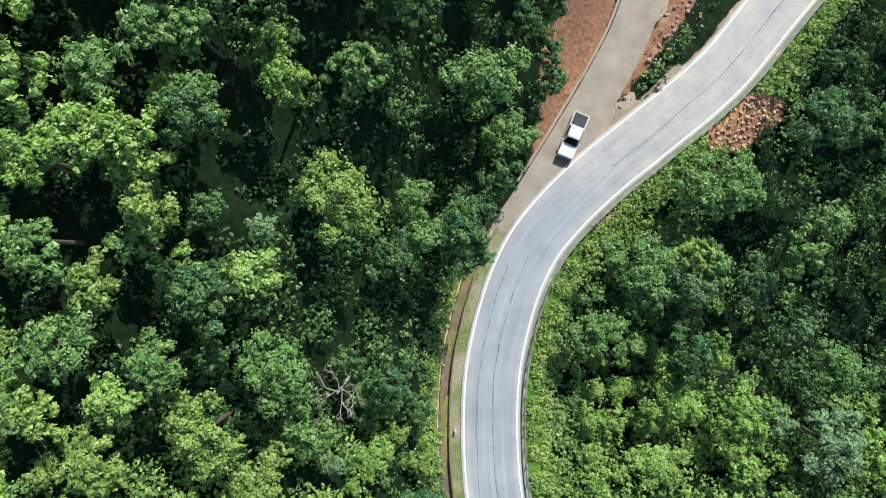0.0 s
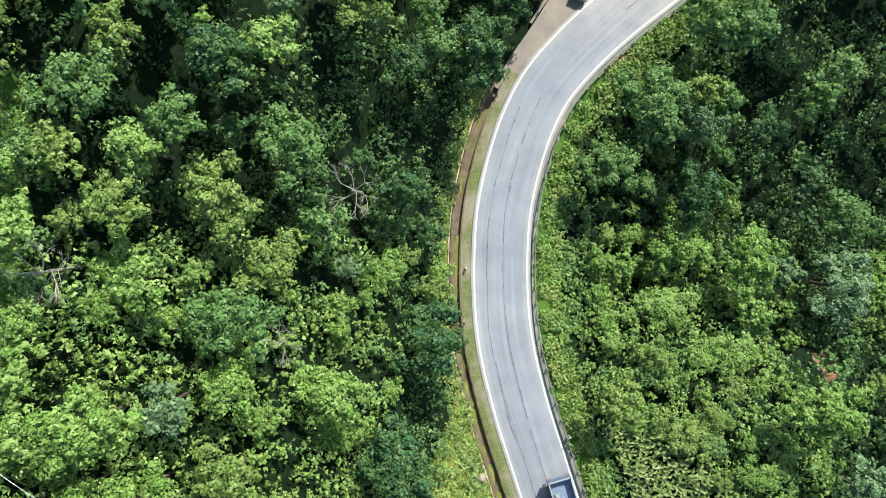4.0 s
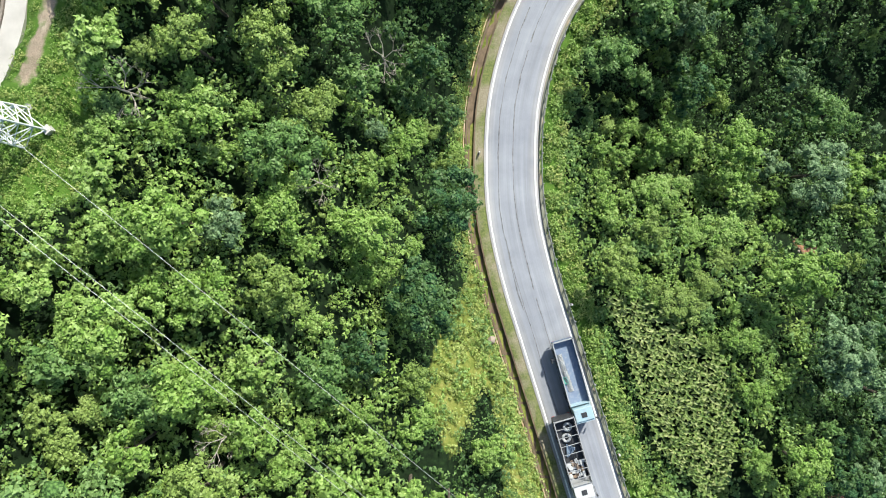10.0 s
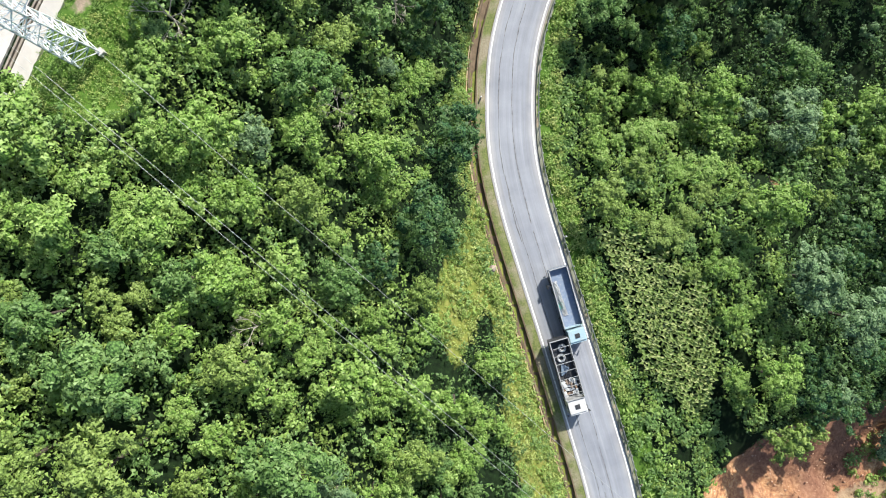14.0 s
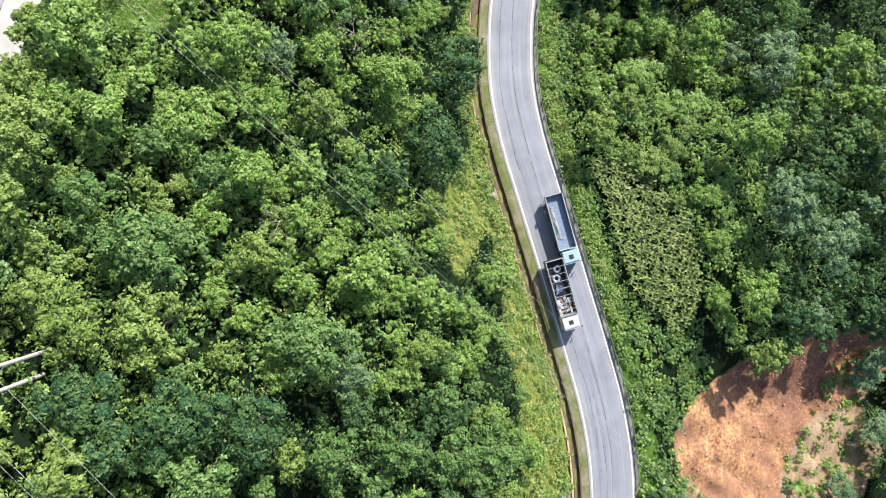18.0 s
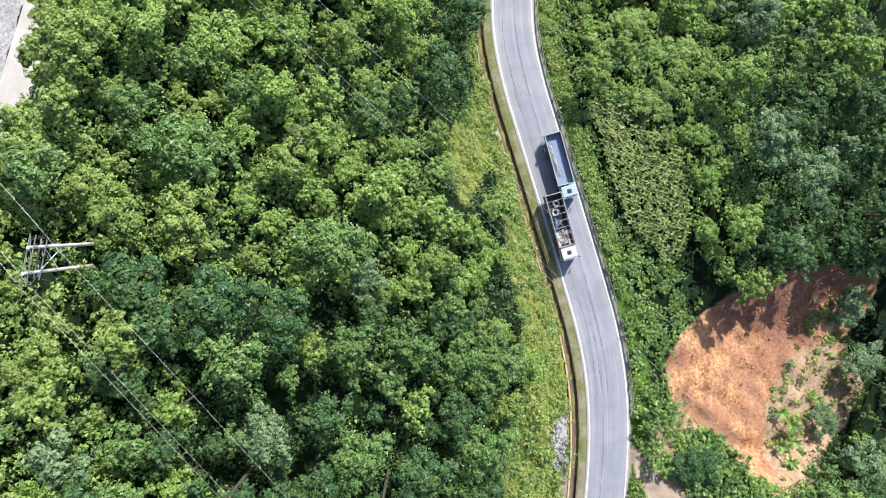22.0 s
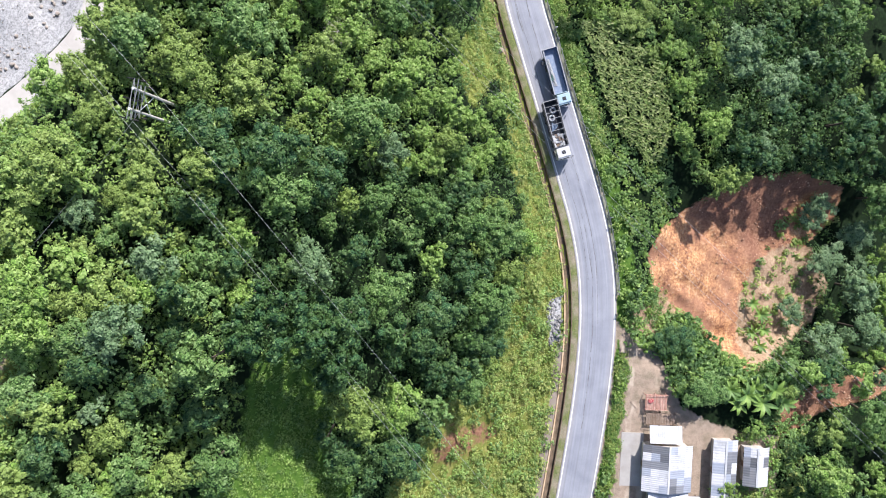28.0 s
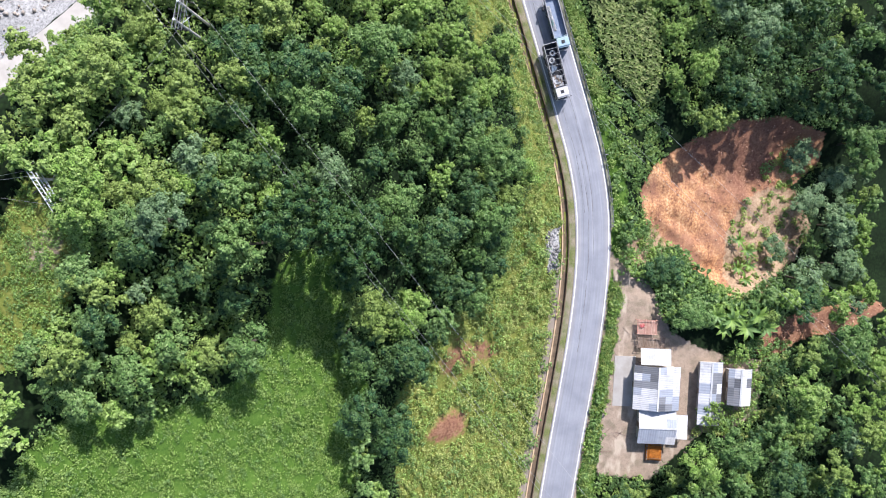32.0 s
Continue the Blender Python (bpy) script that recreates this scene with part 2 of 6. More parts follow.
TARP_PALE = material("pale_tarpaulin", lambda b: b.surf(b.ramp(b.noise(3, 6, world=False), (0.3, (0.40, 0.41, 0.41)), (0.7, (0.62, 0.63, 0.63))), 0.7, normal=b.bump(b.noise(6, world=False), 0.6, 0.08)))
TARP_BLUE = material("blue_grey_tarpaulin", lambda b: b.surf(b.ramp(b.noise(3, 6, world=False), (0.3, (0.10, 0.15, 0.22)), (0.7, (0.28, 0.35, 0.44))), 0.6, normal=b.bump(b.noise(6, world=False), 0.6, 0.08)))
ORANGE = material("orange_tarpaulin", lambda b: b.surf(b.ramp(b.noise(2.5, 6, world=False), (0.3, (0.42, 0.13, 0.02)), (0.7, (0.72, 0.30, 0.05))), 0.6, normal=b.bump(b.noise(5, world=False), 0.6, 0.08)))
RED_CLOTH = material("red_cloth", lambda b: b.surf(b.ramp(b.noise(5, world=False), (0.35, (0.35, 0.03, 0.04)), (0.65, (0.62, 0.28, 0.25))), 0.9))
LAMP_CLEAR = material("clear_lens", lambda b: b.surf((0.80, 0.80, 0.78), 0.1, coat=0.6))
LAMP_RED = material("red_lens", lambda b: b.surf((0.45, 0.02, 0.02), 0.2, coat=0.5))


def timber(name, a, c):
    return material(name, lambda b: b.surf(b.mix(b.rand(), b.ramp(b.noise(3, 7), (0.3, a), (0.7, c)), a), 0.85, normal=b.bump(b.noise(16), 0.4, 0.01)))


WOOD = timber("weathered_wood", (0.20, 0.14, 0.10), (0.42, 0.34, 0.27))
WOOD_RED = timber("reddish_wood", (0.38, 0.20, 0.15), (0.60, 0.42, 0.34))


def sheet(name, a, c, spots):
    return material(name, lambda b: b.surf(b.mix(b.ramp(b.noise(1.1, 6), (0.5, 0.0), (0.72, spots)), b.mix(b.rand(), a, c), (0.20, 0.19, 0.18)), 0.7, normal=b.bump(b.noise(7), 0.25, 0.02)))


SHEET_WHITE = sheet("white_roof_sheet", (0.46, 0.47, 0.48), (0.60, 0.60, 0.60), 0.4)
SHEET_GREY = sheet("grey_roof_sheet", (0.10, 0.105, 0.115), (0.22, 0.23, 0.245), 0.5)
SHEET_BLUE = sheet("pale_blue_roof_sheet", (0.28, 0.31, 0.36), (0.38, 0.41, 0.46), 0.35)
WALL_PLASTER = concrete("plaster", (0.42, 0.38, 0.33), (0.60, 0.56, 0.50), 0.9)


# ---------------------------------------------------------------- mesh helpers
def as_object(name, verts, faces, mats, parent=None, label="", mat_index=None, smooth=False):
    me = bpy.data.meshes.new(name)
    me.from_pydata([tuple(v) for v in verts], [], faces)
    for m in mats if isinstance(mats, list) else [mats]:
        me.materials.append(m)
    if mat_index is not None:
        me.polygons.foreach_set("material_index", mat_index)
    if smooth:
        me.polygons.foreach_set("use_smooth", [True] * len(me.polygons))
    ob = new(name, me)
    ob.parent = parent
    if label:
        ob["label"] = label
    return ob


def part(name, bm, mat, parent, label="", smooth=False):
    me = bpy.data.meshes.new(name)
    if smooth:
        for fc in bm.faces:
            fc.smooth = True
    bm.to_mesh(me)
    bm.free()
    me.materials.append(mat)
    ob = new(name, me)
    ob.parent = parent
    if label:
        ob["label"] = label
    return ob


def box(bm, x0, x1, y0, y1, z0, z1, bevel=0.0, taper=0.0):
    """A box; taper draws its top in at the front (low y)."""
    v = [bm.verts.new(p) for p in ((x0, y0, z0), (x1, y0, z0), (x1, y1, z0), (x0, y1, z0), (x0 + taper * 0.3, y0 + taper, z1), (x1 - taper * 0.3, y0 + taper, z1), (x1 - taper * 0.3, y1, z1), (x0 + taper * 0.3, y1, z1))]
    fs = [bm.faces.new([v[i] for i in q]) for q in ((3, 2, 1, 0), (4, 5, 6, 7), (0, 1, 5, 4), (1, 2, 6, 5), (2, 3, 7, 6), (3, 0, 4, 7))]
    if bevel:
        edges = list({e for fc in fs for e in fc.edges})
        bmesh.ops.bevel(bm, geom=edges, offset=bevel, segments=2, affect="EDGES", profile=0.6)
    return bm


def boxes(*args, bevel=0.0):
    bm = bmesh.new()
    for a in args:
        box(bm, *a, bevel=bevel)
    return bm


def rod(bm, a, c, r0, r1=None, n=6):
    a, c = Vector(a), Vector(c)
    r1 = r0 if r1 is None else r1
    q = (c - a).to_track_quat("Z", "Y")
    ra = [bm.verts.new(a + q @ Vector((r0 * math.cos(k * math.tau / n), r0 * math.sin(k * math.tau / n), 0))) for k in range(n)]
    rb = [bm.verts.new(c + q @ Vector((r1 * math.cos(k * math.tau / n), r1 * math.sin(k * math.tau / n), 0))) for k in range(n)]
    for k in range(n):
        bm.faces.new((ra[k], ra[(k + 1) % n], rb[(k + 1) % n], rb[k]))
    bm.faces.new(ra[::-1])
    bm.faces.new(rb)
    return bm


def ring(bm, centre, axis, R, r, n=16, m=6):
    q = Vector(axis).to_track_quat("Z", "Y")
    rows = []
    for i in range(n):
        a = i * math.tau / n
        rows.append([bm.verts.new(Vector(centre) + q @ Vector(((R + r * math.cos(k * math.tau / m)) * math.cos(a), (R + r * math.cos(k * math.tau / m)) * math.sin(a), r * math.sin(k * math.tau / m)))) for k in range(m)])
    for i in range(n):
        for k in range(m):
            bm.faces.new((rows[i][k], rows[(i + 1) % n][k], rows[(i + 1) % n][(k + 1) % m], rows[i][(k + 1) % m]))
    return bm


def empty(name, m, label, category, group="", kind=""):
    ob = new(name)
    ob.matrix_basis = m
    return tagged(ob, label, category, group, kind)


# ---------------------------------------------------------------- plan of the land
def spline(points, step=1.0):
    """A smooth line through plan points, in even steps."""
    p = np.array(points, float)
    s = np.concatenate([[0], np.cumsum(np.hypot(*np.diff(p, axis=0).T))])
    m = np.gradient(p, s, axis=0)
    out = []
    for u in np.arange(0, s[-1], step):
        k = min(np.searchsorted(s, u, "right") - 1, len(s) - 2)
        h = s[k + 1] - s[k]
        t = (u - s[k]) / h
        out.append((2 * t**3 - 3 * t**2 + 1) * p[k] + (t**3 - 2 * t**2 + t) * h * m[k] + (-2 * t**3 + 3 * t**2) * p[k + 1] + (t**3 - t**2) * h * m[k + 1])
    return np.array(out)


ROAD = spline([(66, 62), (50, 42), (37.2, 26.8), (32.0, 20.4), (22.9, 12.5), (18.1, 8.6), (13.3, 4.0), (10.2, 0.2), (8.0, -4.2), (6.6, -8.6), (5.5, -14), (5.2, -20), (5.7, -27.7), (7.4, -35), (9.7, -42), (12.2, -49.3), (14.8, -57), (17.5, -65), (19.7, -72), (21.4, -80), (22.1, -88), (22.0, -97), (21.3, -106), (20.0, -117), (18.7, -127), (17.5, -137), (15.5, -155), (12, -190), (0, -260)])
RAMP = spline([(44, 66), (33, 48), (25.8, 34), (22.5, 27.8), (21.0, 24.0), (18.5, 19.2), (15.6, 14.2), (12.6, 9.3), (10.0, 5.2), (7.6, 1.6), (6.2, -1.2)])
RIVER_ROAD = spline([(-58, 40), (-50, 14), (-44.2, -2), (-42.6, -12.5), (-45.4, -20), (-49.2, -31), (-51.6, -41), (-54.2, -49.2), (-58.9, -54.7), (-65.4, -60.6), (-72.5, -66), (-84, -76), (-105, -92), (-150, -120)])


def road_z(y):
    return np.interp(-y, [-60, -5, 20, 40, 60, 120, 260], [-11.5, -9.5, -7.8, -6.3, -5.8, -5.5, -5.0])


def river_z(y):
    return np.interp(-y, [-30, 5, 20, 40, 70, 120], [14.5, 16.0, 16.5, 18.5, 20.0, 21.5])


def to_line(x, y, line):
    """Distance to a line, the nearest place's index, and the side (+1: to the left as it runs south, east of it)."""
    best = np.full(np.shape(x), 1e9)
    idx = np.zeros(np.shape(x), int)
    for k in range(len(line)):
        d = (x - line[k, 0]) ** 2 + (y - line[k, 1]) ** 2
        near = d < best
        best = np.where(near, d, best)
        idx = np.where(near, k, idx)
    tan = np.gradient(line, axis=0)[idx]
    side = np.sign(tan[..., 0] * (y - line[idx, 1]) - tan[..., 1] * (x - line[idx, 0]))
    return np.sqrt(best), idx, side


def ease(a, c, v):
    t = np.clip((v - a) / (c - a), 0, 1)
    return t * t * (3 - 2 * t)


def inside(x, y, poly, soft=1.5):
    """About 1 inside a plan polygon and 0 outside, easing over soft metres."""
    p = np.array(poly, float)
    hit = np.zeros(np.shape(x), bool)
    dist = np.full(np.shape(x), 1e9)
    for (ax, ay), (bx, by) in zip(p, np.roll(p, -1, 0)):
        cross = ((ay > y) != (by > y)) & (x < (bx - ax) * (y - ay) / (by - ay + 1e-12) + ax)
        hit ^= cross
        t = np.clip(((x - ax) * (bx - ax) + (y - ay) * (by - ay)) / ((bx - ax) ** 2 + (by - ay) ** 2), 0, 1)
        dist = np.minimum(dist, np.hypot(x - ax - t * (bx - ax), y - ay - t * (by - ay)))
    return ease(-soft, soft, np.where(hit, dist, -dist))


SLIDE = [(31.0, -77.8), (33.8, -72.3), (42.2, -66.8), (51.5, -62.7), (60.6, -61.2), (72.0, -63.8), (72.8, -69.7), (65.7, -74.9), (69.1, -83.0), (66.7, -89.1), (58.8, -94.8), (49.6, -98.1), (45.5, -94.9), (40.9, -89.5), (33.3, -86.9)]
SLIDE_NORTH = [(29.5, 12.6), (35.0, 17.5), (39.9, 17.4), (40.1, 14.9), (34.8, 11.1), (30.4, 11.1)]
RED_CUT = [(10.9, 15.1), (10.2, 20.5), (11.8, 26.1), (17, 36), (26, 44), (19.5, 28.1), (17.6, 22.3), (13.7, 15.8), (10.5, 9.3), (9.2, 7.4)]
RED_WEST = [(-8.6, -123.2), (-7.3, -119.4), (-3.6, -116.4), (-0.5, -118.5), (-0.3, -122.2), (-4.3, -123.6)]
RED_UPPER = [(-7.7, -109.4), (-4.1, -103.8), (4.1, -104.5), (6.5, -109.0), (0.2, -111.3), (-5.6, -113.6)]
RED_EAST = [(53.7, -107.1), (56.3, -101.6), (67.4, -98.9), (81.1, -97.5), (83.5, -98.4), (75.7, -102.9), (64.1, -105.0), (55.8, -109.3)]
YARD = [(25.4, -89.5), (29.5, -92.5), (33.5, -95), (37.5, -104), (43, -107), (47.5, -108), (47.5, -121), (40, -128), (35.3, -133), (25.0, -132.5), (25.3, -122), (27, -107), (27.0, -98)]
CORN = [(16.9, -37.2), (23.2, -38.4), (30.5, -44.4), (32.6, -49), (33.0, -58), (30.5, -62), (23.6, -56), (20.4, -47.0)]
MEADOW = [(-50.5, -109.5), (-45.8, -110.6), (-40.4, -110.7), (-34.3, -108.2), (-31.1, -103.4), (-30.2, -94.5), (-27.0, -89.2), (-20.9, -89.6), (-20.2, -103.2), (-17.4, -110.8), (-17.2, -118.6), (-19.5, -131), (-40, -140), (-64, -134), (-60.3, -121.3), (-56.4, -114.4)]
LOW_EAST = [(22, -50), (33, -55), (35.5, -60), (40.5, -66.5), (35.5, -76), (30, -84), (24, -88), (19, -70)]
BANK_STONES = [(19.3, 15.3), (20.2, 19.0), (25.4, 27.6), (28.6, 33.5), (31.6, 32.6), (27.5, 26), (21.6, 18.2)]
BANK_BUSHES = [(20.9, 17.2), (24.4, 22.2), (28.4, 27.5), (32.5, 33.5), (37, 34), (31.2, 27.5), (25.6, 19.6), (22.4, 16.6)]
TOWER_GLADE = [(-37, -4), (-31.5, -6), (-31.5, -15), (-31.8, -20), (-32.5, -24), (-31.5, -27.0), (-34.5, -29.5), (-38.5, -29), (-41.8, -26), (-43, -23), (-40.8, -18), (-38.5, -10)]
POLE_GLADE = [(-58.5, -84), (-56.5, -79.5), (-51, -79.5), (-49.8, -85), (-50.2, -89.5), (-53.1, -98.1), (-56.3, -103.8), (-60.1, -105.3), (-61, -93)]
GRASS_STRIP = [(2.2, -25), (2.5, -32), (5.2, -41), (9.5, -54), (13.0, -66), (16.5, -80), (17.0, -90), (16.5, -104), (14.5, -118), (12.5, -140), (-10, -140), (-12.5, -128), (-13, -115), (-9, -107), (-4.5, -101), (2.5, -97), (4.5, -88), (7.5, -82), (7.5, -70), (5.0, -62), (4.5, -54), (2.5, -47), (-1.5, -55), (-4.5, -47), (-3.0, -42), (0.2, -36), (0.4, -30)]
SOIL_EAST = [(16.8, 2.2), (21.1, 5.3), (20.9, 3.4), (17.7, 0.2)]
YARD_BUSHES = [(28.5, -86.5), (33.5, -85.5), (40, -90.5), (47, -98), (52, -101), (56, -104), (48, -108), (42, -107), (37, -103), (33.5, -95)]
SHEDS = [(42.5, -108.2), (55.5, -108.5), (56.1, -119.5), (50, -123), (43.0, -124)]
GLADE_TRACK = [(-35.6, -6), (-34.2, -6), (-34.5, -14), (-36.2, -19.5), (-38.2, -19.5), (-36.3, -14)]
SLIP = [(41.1, -29.2), (45.1, -29.9), (45.2, -32.6), (42.6, -33.5)]
# Upper slide, browned for its darker soil and the shade lying on it.
SLIDE_TOP = [(42.4, -64.2), (39.6, -68.2), (44.6, -72.5), (54.1, -77.4), (61.6, -73.9), (63.2, -66.8), (68.7, -60.0), (62.8, -57.4), (53.0, -59.1)]
DRY_PATCH = [(28.6, -86.1), (35.0, -84.0), (38.0, -88.3), (34.3, -91.0), (31.6, -93.0), (27.0, -90.0)]
SLIDE_TAN = [(51, -99), (50.5, -86), (55, -78), (62, -75), (67, -76), (71, -83), (68, -90), (59, -96)]


def land(x, y, fine=True):
    """Height of the ground."""
    x, y = np.asarray(x, float), np.asarray(y, float)
    d, k, side = to_line(x, y, ROAD)
    zr = road_z(ROAD[k, 1])
    west = side < 0
    dr, kr, sr = to_line(x, y, RAMP)
    ramp_d = dr + 1.2
    dw = np.where(y > 3, np.minimum(d, ramp_d), d)
    steep = 1.0 - 0.38 * ease(70, 98, -y)
    rise = np.maximum(dw - 5.9, 0)
    up = np.minimum(rise * steep, 14 * steep + (rise - 14) * (0.60 + 0.08 * ease(70, 98, -y)))
    up = np.minimum(up, 40 + (up - 40) * 0.25)
    z_west = zr + up
    fall = np.maximum(d - 4.6, 0)
    k_n = 1 - ease(22, 34, -y)
    k_s = ease(54, 71, -y) * (1 - ease(92, 99, -y))
    k_y = ease(92, 99, -y)
    drop = k_n * np.minimum(fall * 0.55, 5 + fall * 0.10) + k_s * np.maximum(fall - 2, 0) * 0.34 + k_y * np.maximum(fall - 28, 0) * 0.25
    drop = drop + (1 - np.maximum(k_n, np.maximum(k_s, k_y))) * (np.minimum(fall, 4) * 0.15 + np.maximum(fall - 18, 0) * 0.22)
    z_east = zr - np.minimum(drop, 26 + (drop - 26) * 0.2)
    z = np.where(west, z_west, z_east)
    near = 1 - ease(0.5, 1.6, dr - 2.3)
    z = np.where(west & (y > 3), z * (1 - near) + near * road_z(RAMP[kr, 1]), z)
    between = west & (y > 8) & (sr > 0)
    z = np.where(between, zr + 0.1 + 0.25 * np.sin(x * 1.3) * np.sin(y * 1.1) - 0.1 * near, z)
    dv, kv, sv = to_line(x, y, RIVER_ROAD)
    zv = river_z(RIVER_ROAD[kv, 1])
    w = np.where(sv > 0, 1 - ease(2.0, 13.0, dv), 1.0)
    z = np.where(x < -15, z * (1 - w) + w * np.where(sv > 0, zv, zv - 0.8 * ease(2, 4, dv) - 1.2 * ease(4, 14, dv)), z)
    if fine:
        bumps = np.array([noise.noise((a * 0.13, c * 0.13, 0.0)) + 0.45 * noise.noise((a * 0.5, c * 0.5, 3.0)) for a, c in zip(x.ravel(), y.ravel())]).reshape(x.shape)
        away = ease(5.5, 11, d) * np.where(x < -15, ease(2.5, 6, dv), 1) * ease(2.6, 4.5, dr) * (1 - inside(x, y, YARD, 2))
        z = z + bumps * away * 0.9
        gully = np.array([abs(noise.noise((a * 0.16 + c * 0.25, (c - a) * 0.05, 7.0))) + 0.4 * abs(noise.noise((a * 0.7, c * 0.5, 2.0))) for a, c in zip(x.ravel(), y.ravel())]).reshape(x.shape)
        z = z - inside(x, y, SLIDE, 2.0) * (0.6 + 2.2 * gully)
    return z


def axis(lo, hi, step, far):
    near = list(np.arange(lo, hi + step / 2, step))
    a, c, g = [], [], step * 2
    p, q = near[0], near[-1]
    while p > -far:
        p, q, g = p - g, q + g, g * 1.6
        a.insert(0, p)
        c.append(q)
    return np.array(a + near + c)


def build_ground():
    xs, ys = axis(-88, 86, 1.0, 2500), axis(-160, 58, 1.0, 2500)
    X, Y = np.meshgrid(xs, ys)
    Z = land(X, Y)
    d, k, side = to_line(X, Y, ROAD)
    dr, kr, sr = to_line(X, Y, RAMP)
    dv, kv, sv = to_line(X, Y, RIVER_ROAD)
    Z = np.where(d < 3.6, road_z(ROAD[k, 1]) - 0.22, Z)
    Z = np.where((dr < 2.8) & (d > 3.4), road_z(RAMP[kr, 1]) - 0.22, Z)
    Z = np.where((dv < 3.2) | ((dv < 5.2) & (sv > 0) & (Y < 5) & (Y > -28)), river_z(RIVER_ROAD[kv, 1]) - 0.2, Z)
    ditch = (side < 0) & (d > 4.3) & (d < 5.7) & (Y < 3)
    Z = np.where(ditch, road_z(ROAD[k, 1]) - 0.75, Z)
    n, m = X.shape
    verts = np.stack([X, Y, Z], -1).reshape(-1, 3)
    i = np.arange(n * m).reshape(n, m)
    faces = np.stack([i[:-1, :-1], i[:-1, 1:], i[1:, 1:], i[1:, :-1]], -1).reshape(-1, 4).tolist()
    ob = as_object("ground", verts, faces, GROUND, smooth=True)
    soil = np.maximum.reduce([inside(X, Y, p) for p in (SLIDE, SLIDE_NORTH, RED_CUT, RED_EAST, SOIL_EAST)] + [0.8 * inside(X, Y, BANK_STONES, 1.0), 0.75 * inside(X, Y, RED_WEST, 3.5), 0.55 * inside(X, Y, RED_UPPER, 3.0), 0.7 * inside(X, Y, SLIP)])
    east = (side > 0)
    grass = np.maximum.reduce([inside(X, Y, GRASS_STRIP), inside(X, Y, POLE_GLADE, 3), np.where(~east & (Y < 3), 1 - ease(5.0, 8.0, d), 0)])
    meadow = np.maximum.reduce([inside(X, Y, MEADOW, 3), inside(X, Y, TOWER_GLADE, 3), np.where(east, 1 - ease(4.5, 9, d), 0)])
    dirt = np.maximum.reduce([inside(X, Y, YARD), 0.7 * inside(X, Y, SHEDS, 1), np.where((sr > 0) & (dr < 6.5) & (Y > 8) & (side < 0) & (inside(X, Y, BANK_STONES, 0.8) < 0.5) & (inside(X, Y, BANK_BUSHES, 0.6) < 0.5), 1.0, 0.0), 0.8 * (1 - ease(3.4, 4.2, d)), 0.55 * inside(X, Y, [(-58, -93.5), (-52.5, -92.5), (-51.5, -86.5), (-57, -87)], 1.5), 0.72 * inside(X, Y, GLADE_TRACK, 0.9)])
    stones = np.where((sv < 0) & (X < -15), ease(1.7, 2.3, dv), 0)
    stones = np.maximum(stones, 0.9 * inside(X, Y, [(12.5, -86), (15.6, -85), (15.8, -93), (13.5, -94)], 0.8))
    for name, v in (("soil", soil), ("grass", grass), ("meadow", meadow), ("dirt", dirt), ("brown", np.maximum.reduce([inside(X, Y, p, 2) for p in (BANK_STONES, RED_WEST, RED_UPPER, RED_CUT, RED_EAST, SLIP, SLIDE_TOP)])), ("tan", np.maximum(inside(X, Y, SLIDE_TAN, 2.5), 0.8 * inside(X, Y, DRY_PATCH, 1.5))), ("stones", stones)):
        a = ob.data.attributes.new(name, "FLOAT", "POINT")
        a.data.foreach_set("value", v.ravel().astype(np.float32))
    return tagged(ob, "hillside of forest floor, grass, red earth and dry dirt", "ground", kind="structure")


build_ground()


def ribbon(line, offsets, zf, zoff, a=0, c=None):
    """Verts and quads of a band that follows a line, at sideways offsets (positive: east) with heights added."""
    line = line[a:c]
    tan = np.gradient(line, axis=0)
    tan /= np.hypot(*tan.T)[:, None]
    nor = np.stack([-tan[:, 1], tan[:, 0]], 1)
    verts, faces, m = [], [], len(offsets)
    for k in range(len(line)):
        z = float(zf(line[k, 1]))
        for o, h in zip(offsets, zoff):
            p = line[k] + nor[k] * o
            verts.append((p[0], p[1], z + h))
    for k in range(len(line) - 1):
        for j in range(m - 1):
            faces.append((k * m + j, k * m + j + 1, (k + 1) * m + j + 1, (k + 1) * m + j))
    return verts, faces


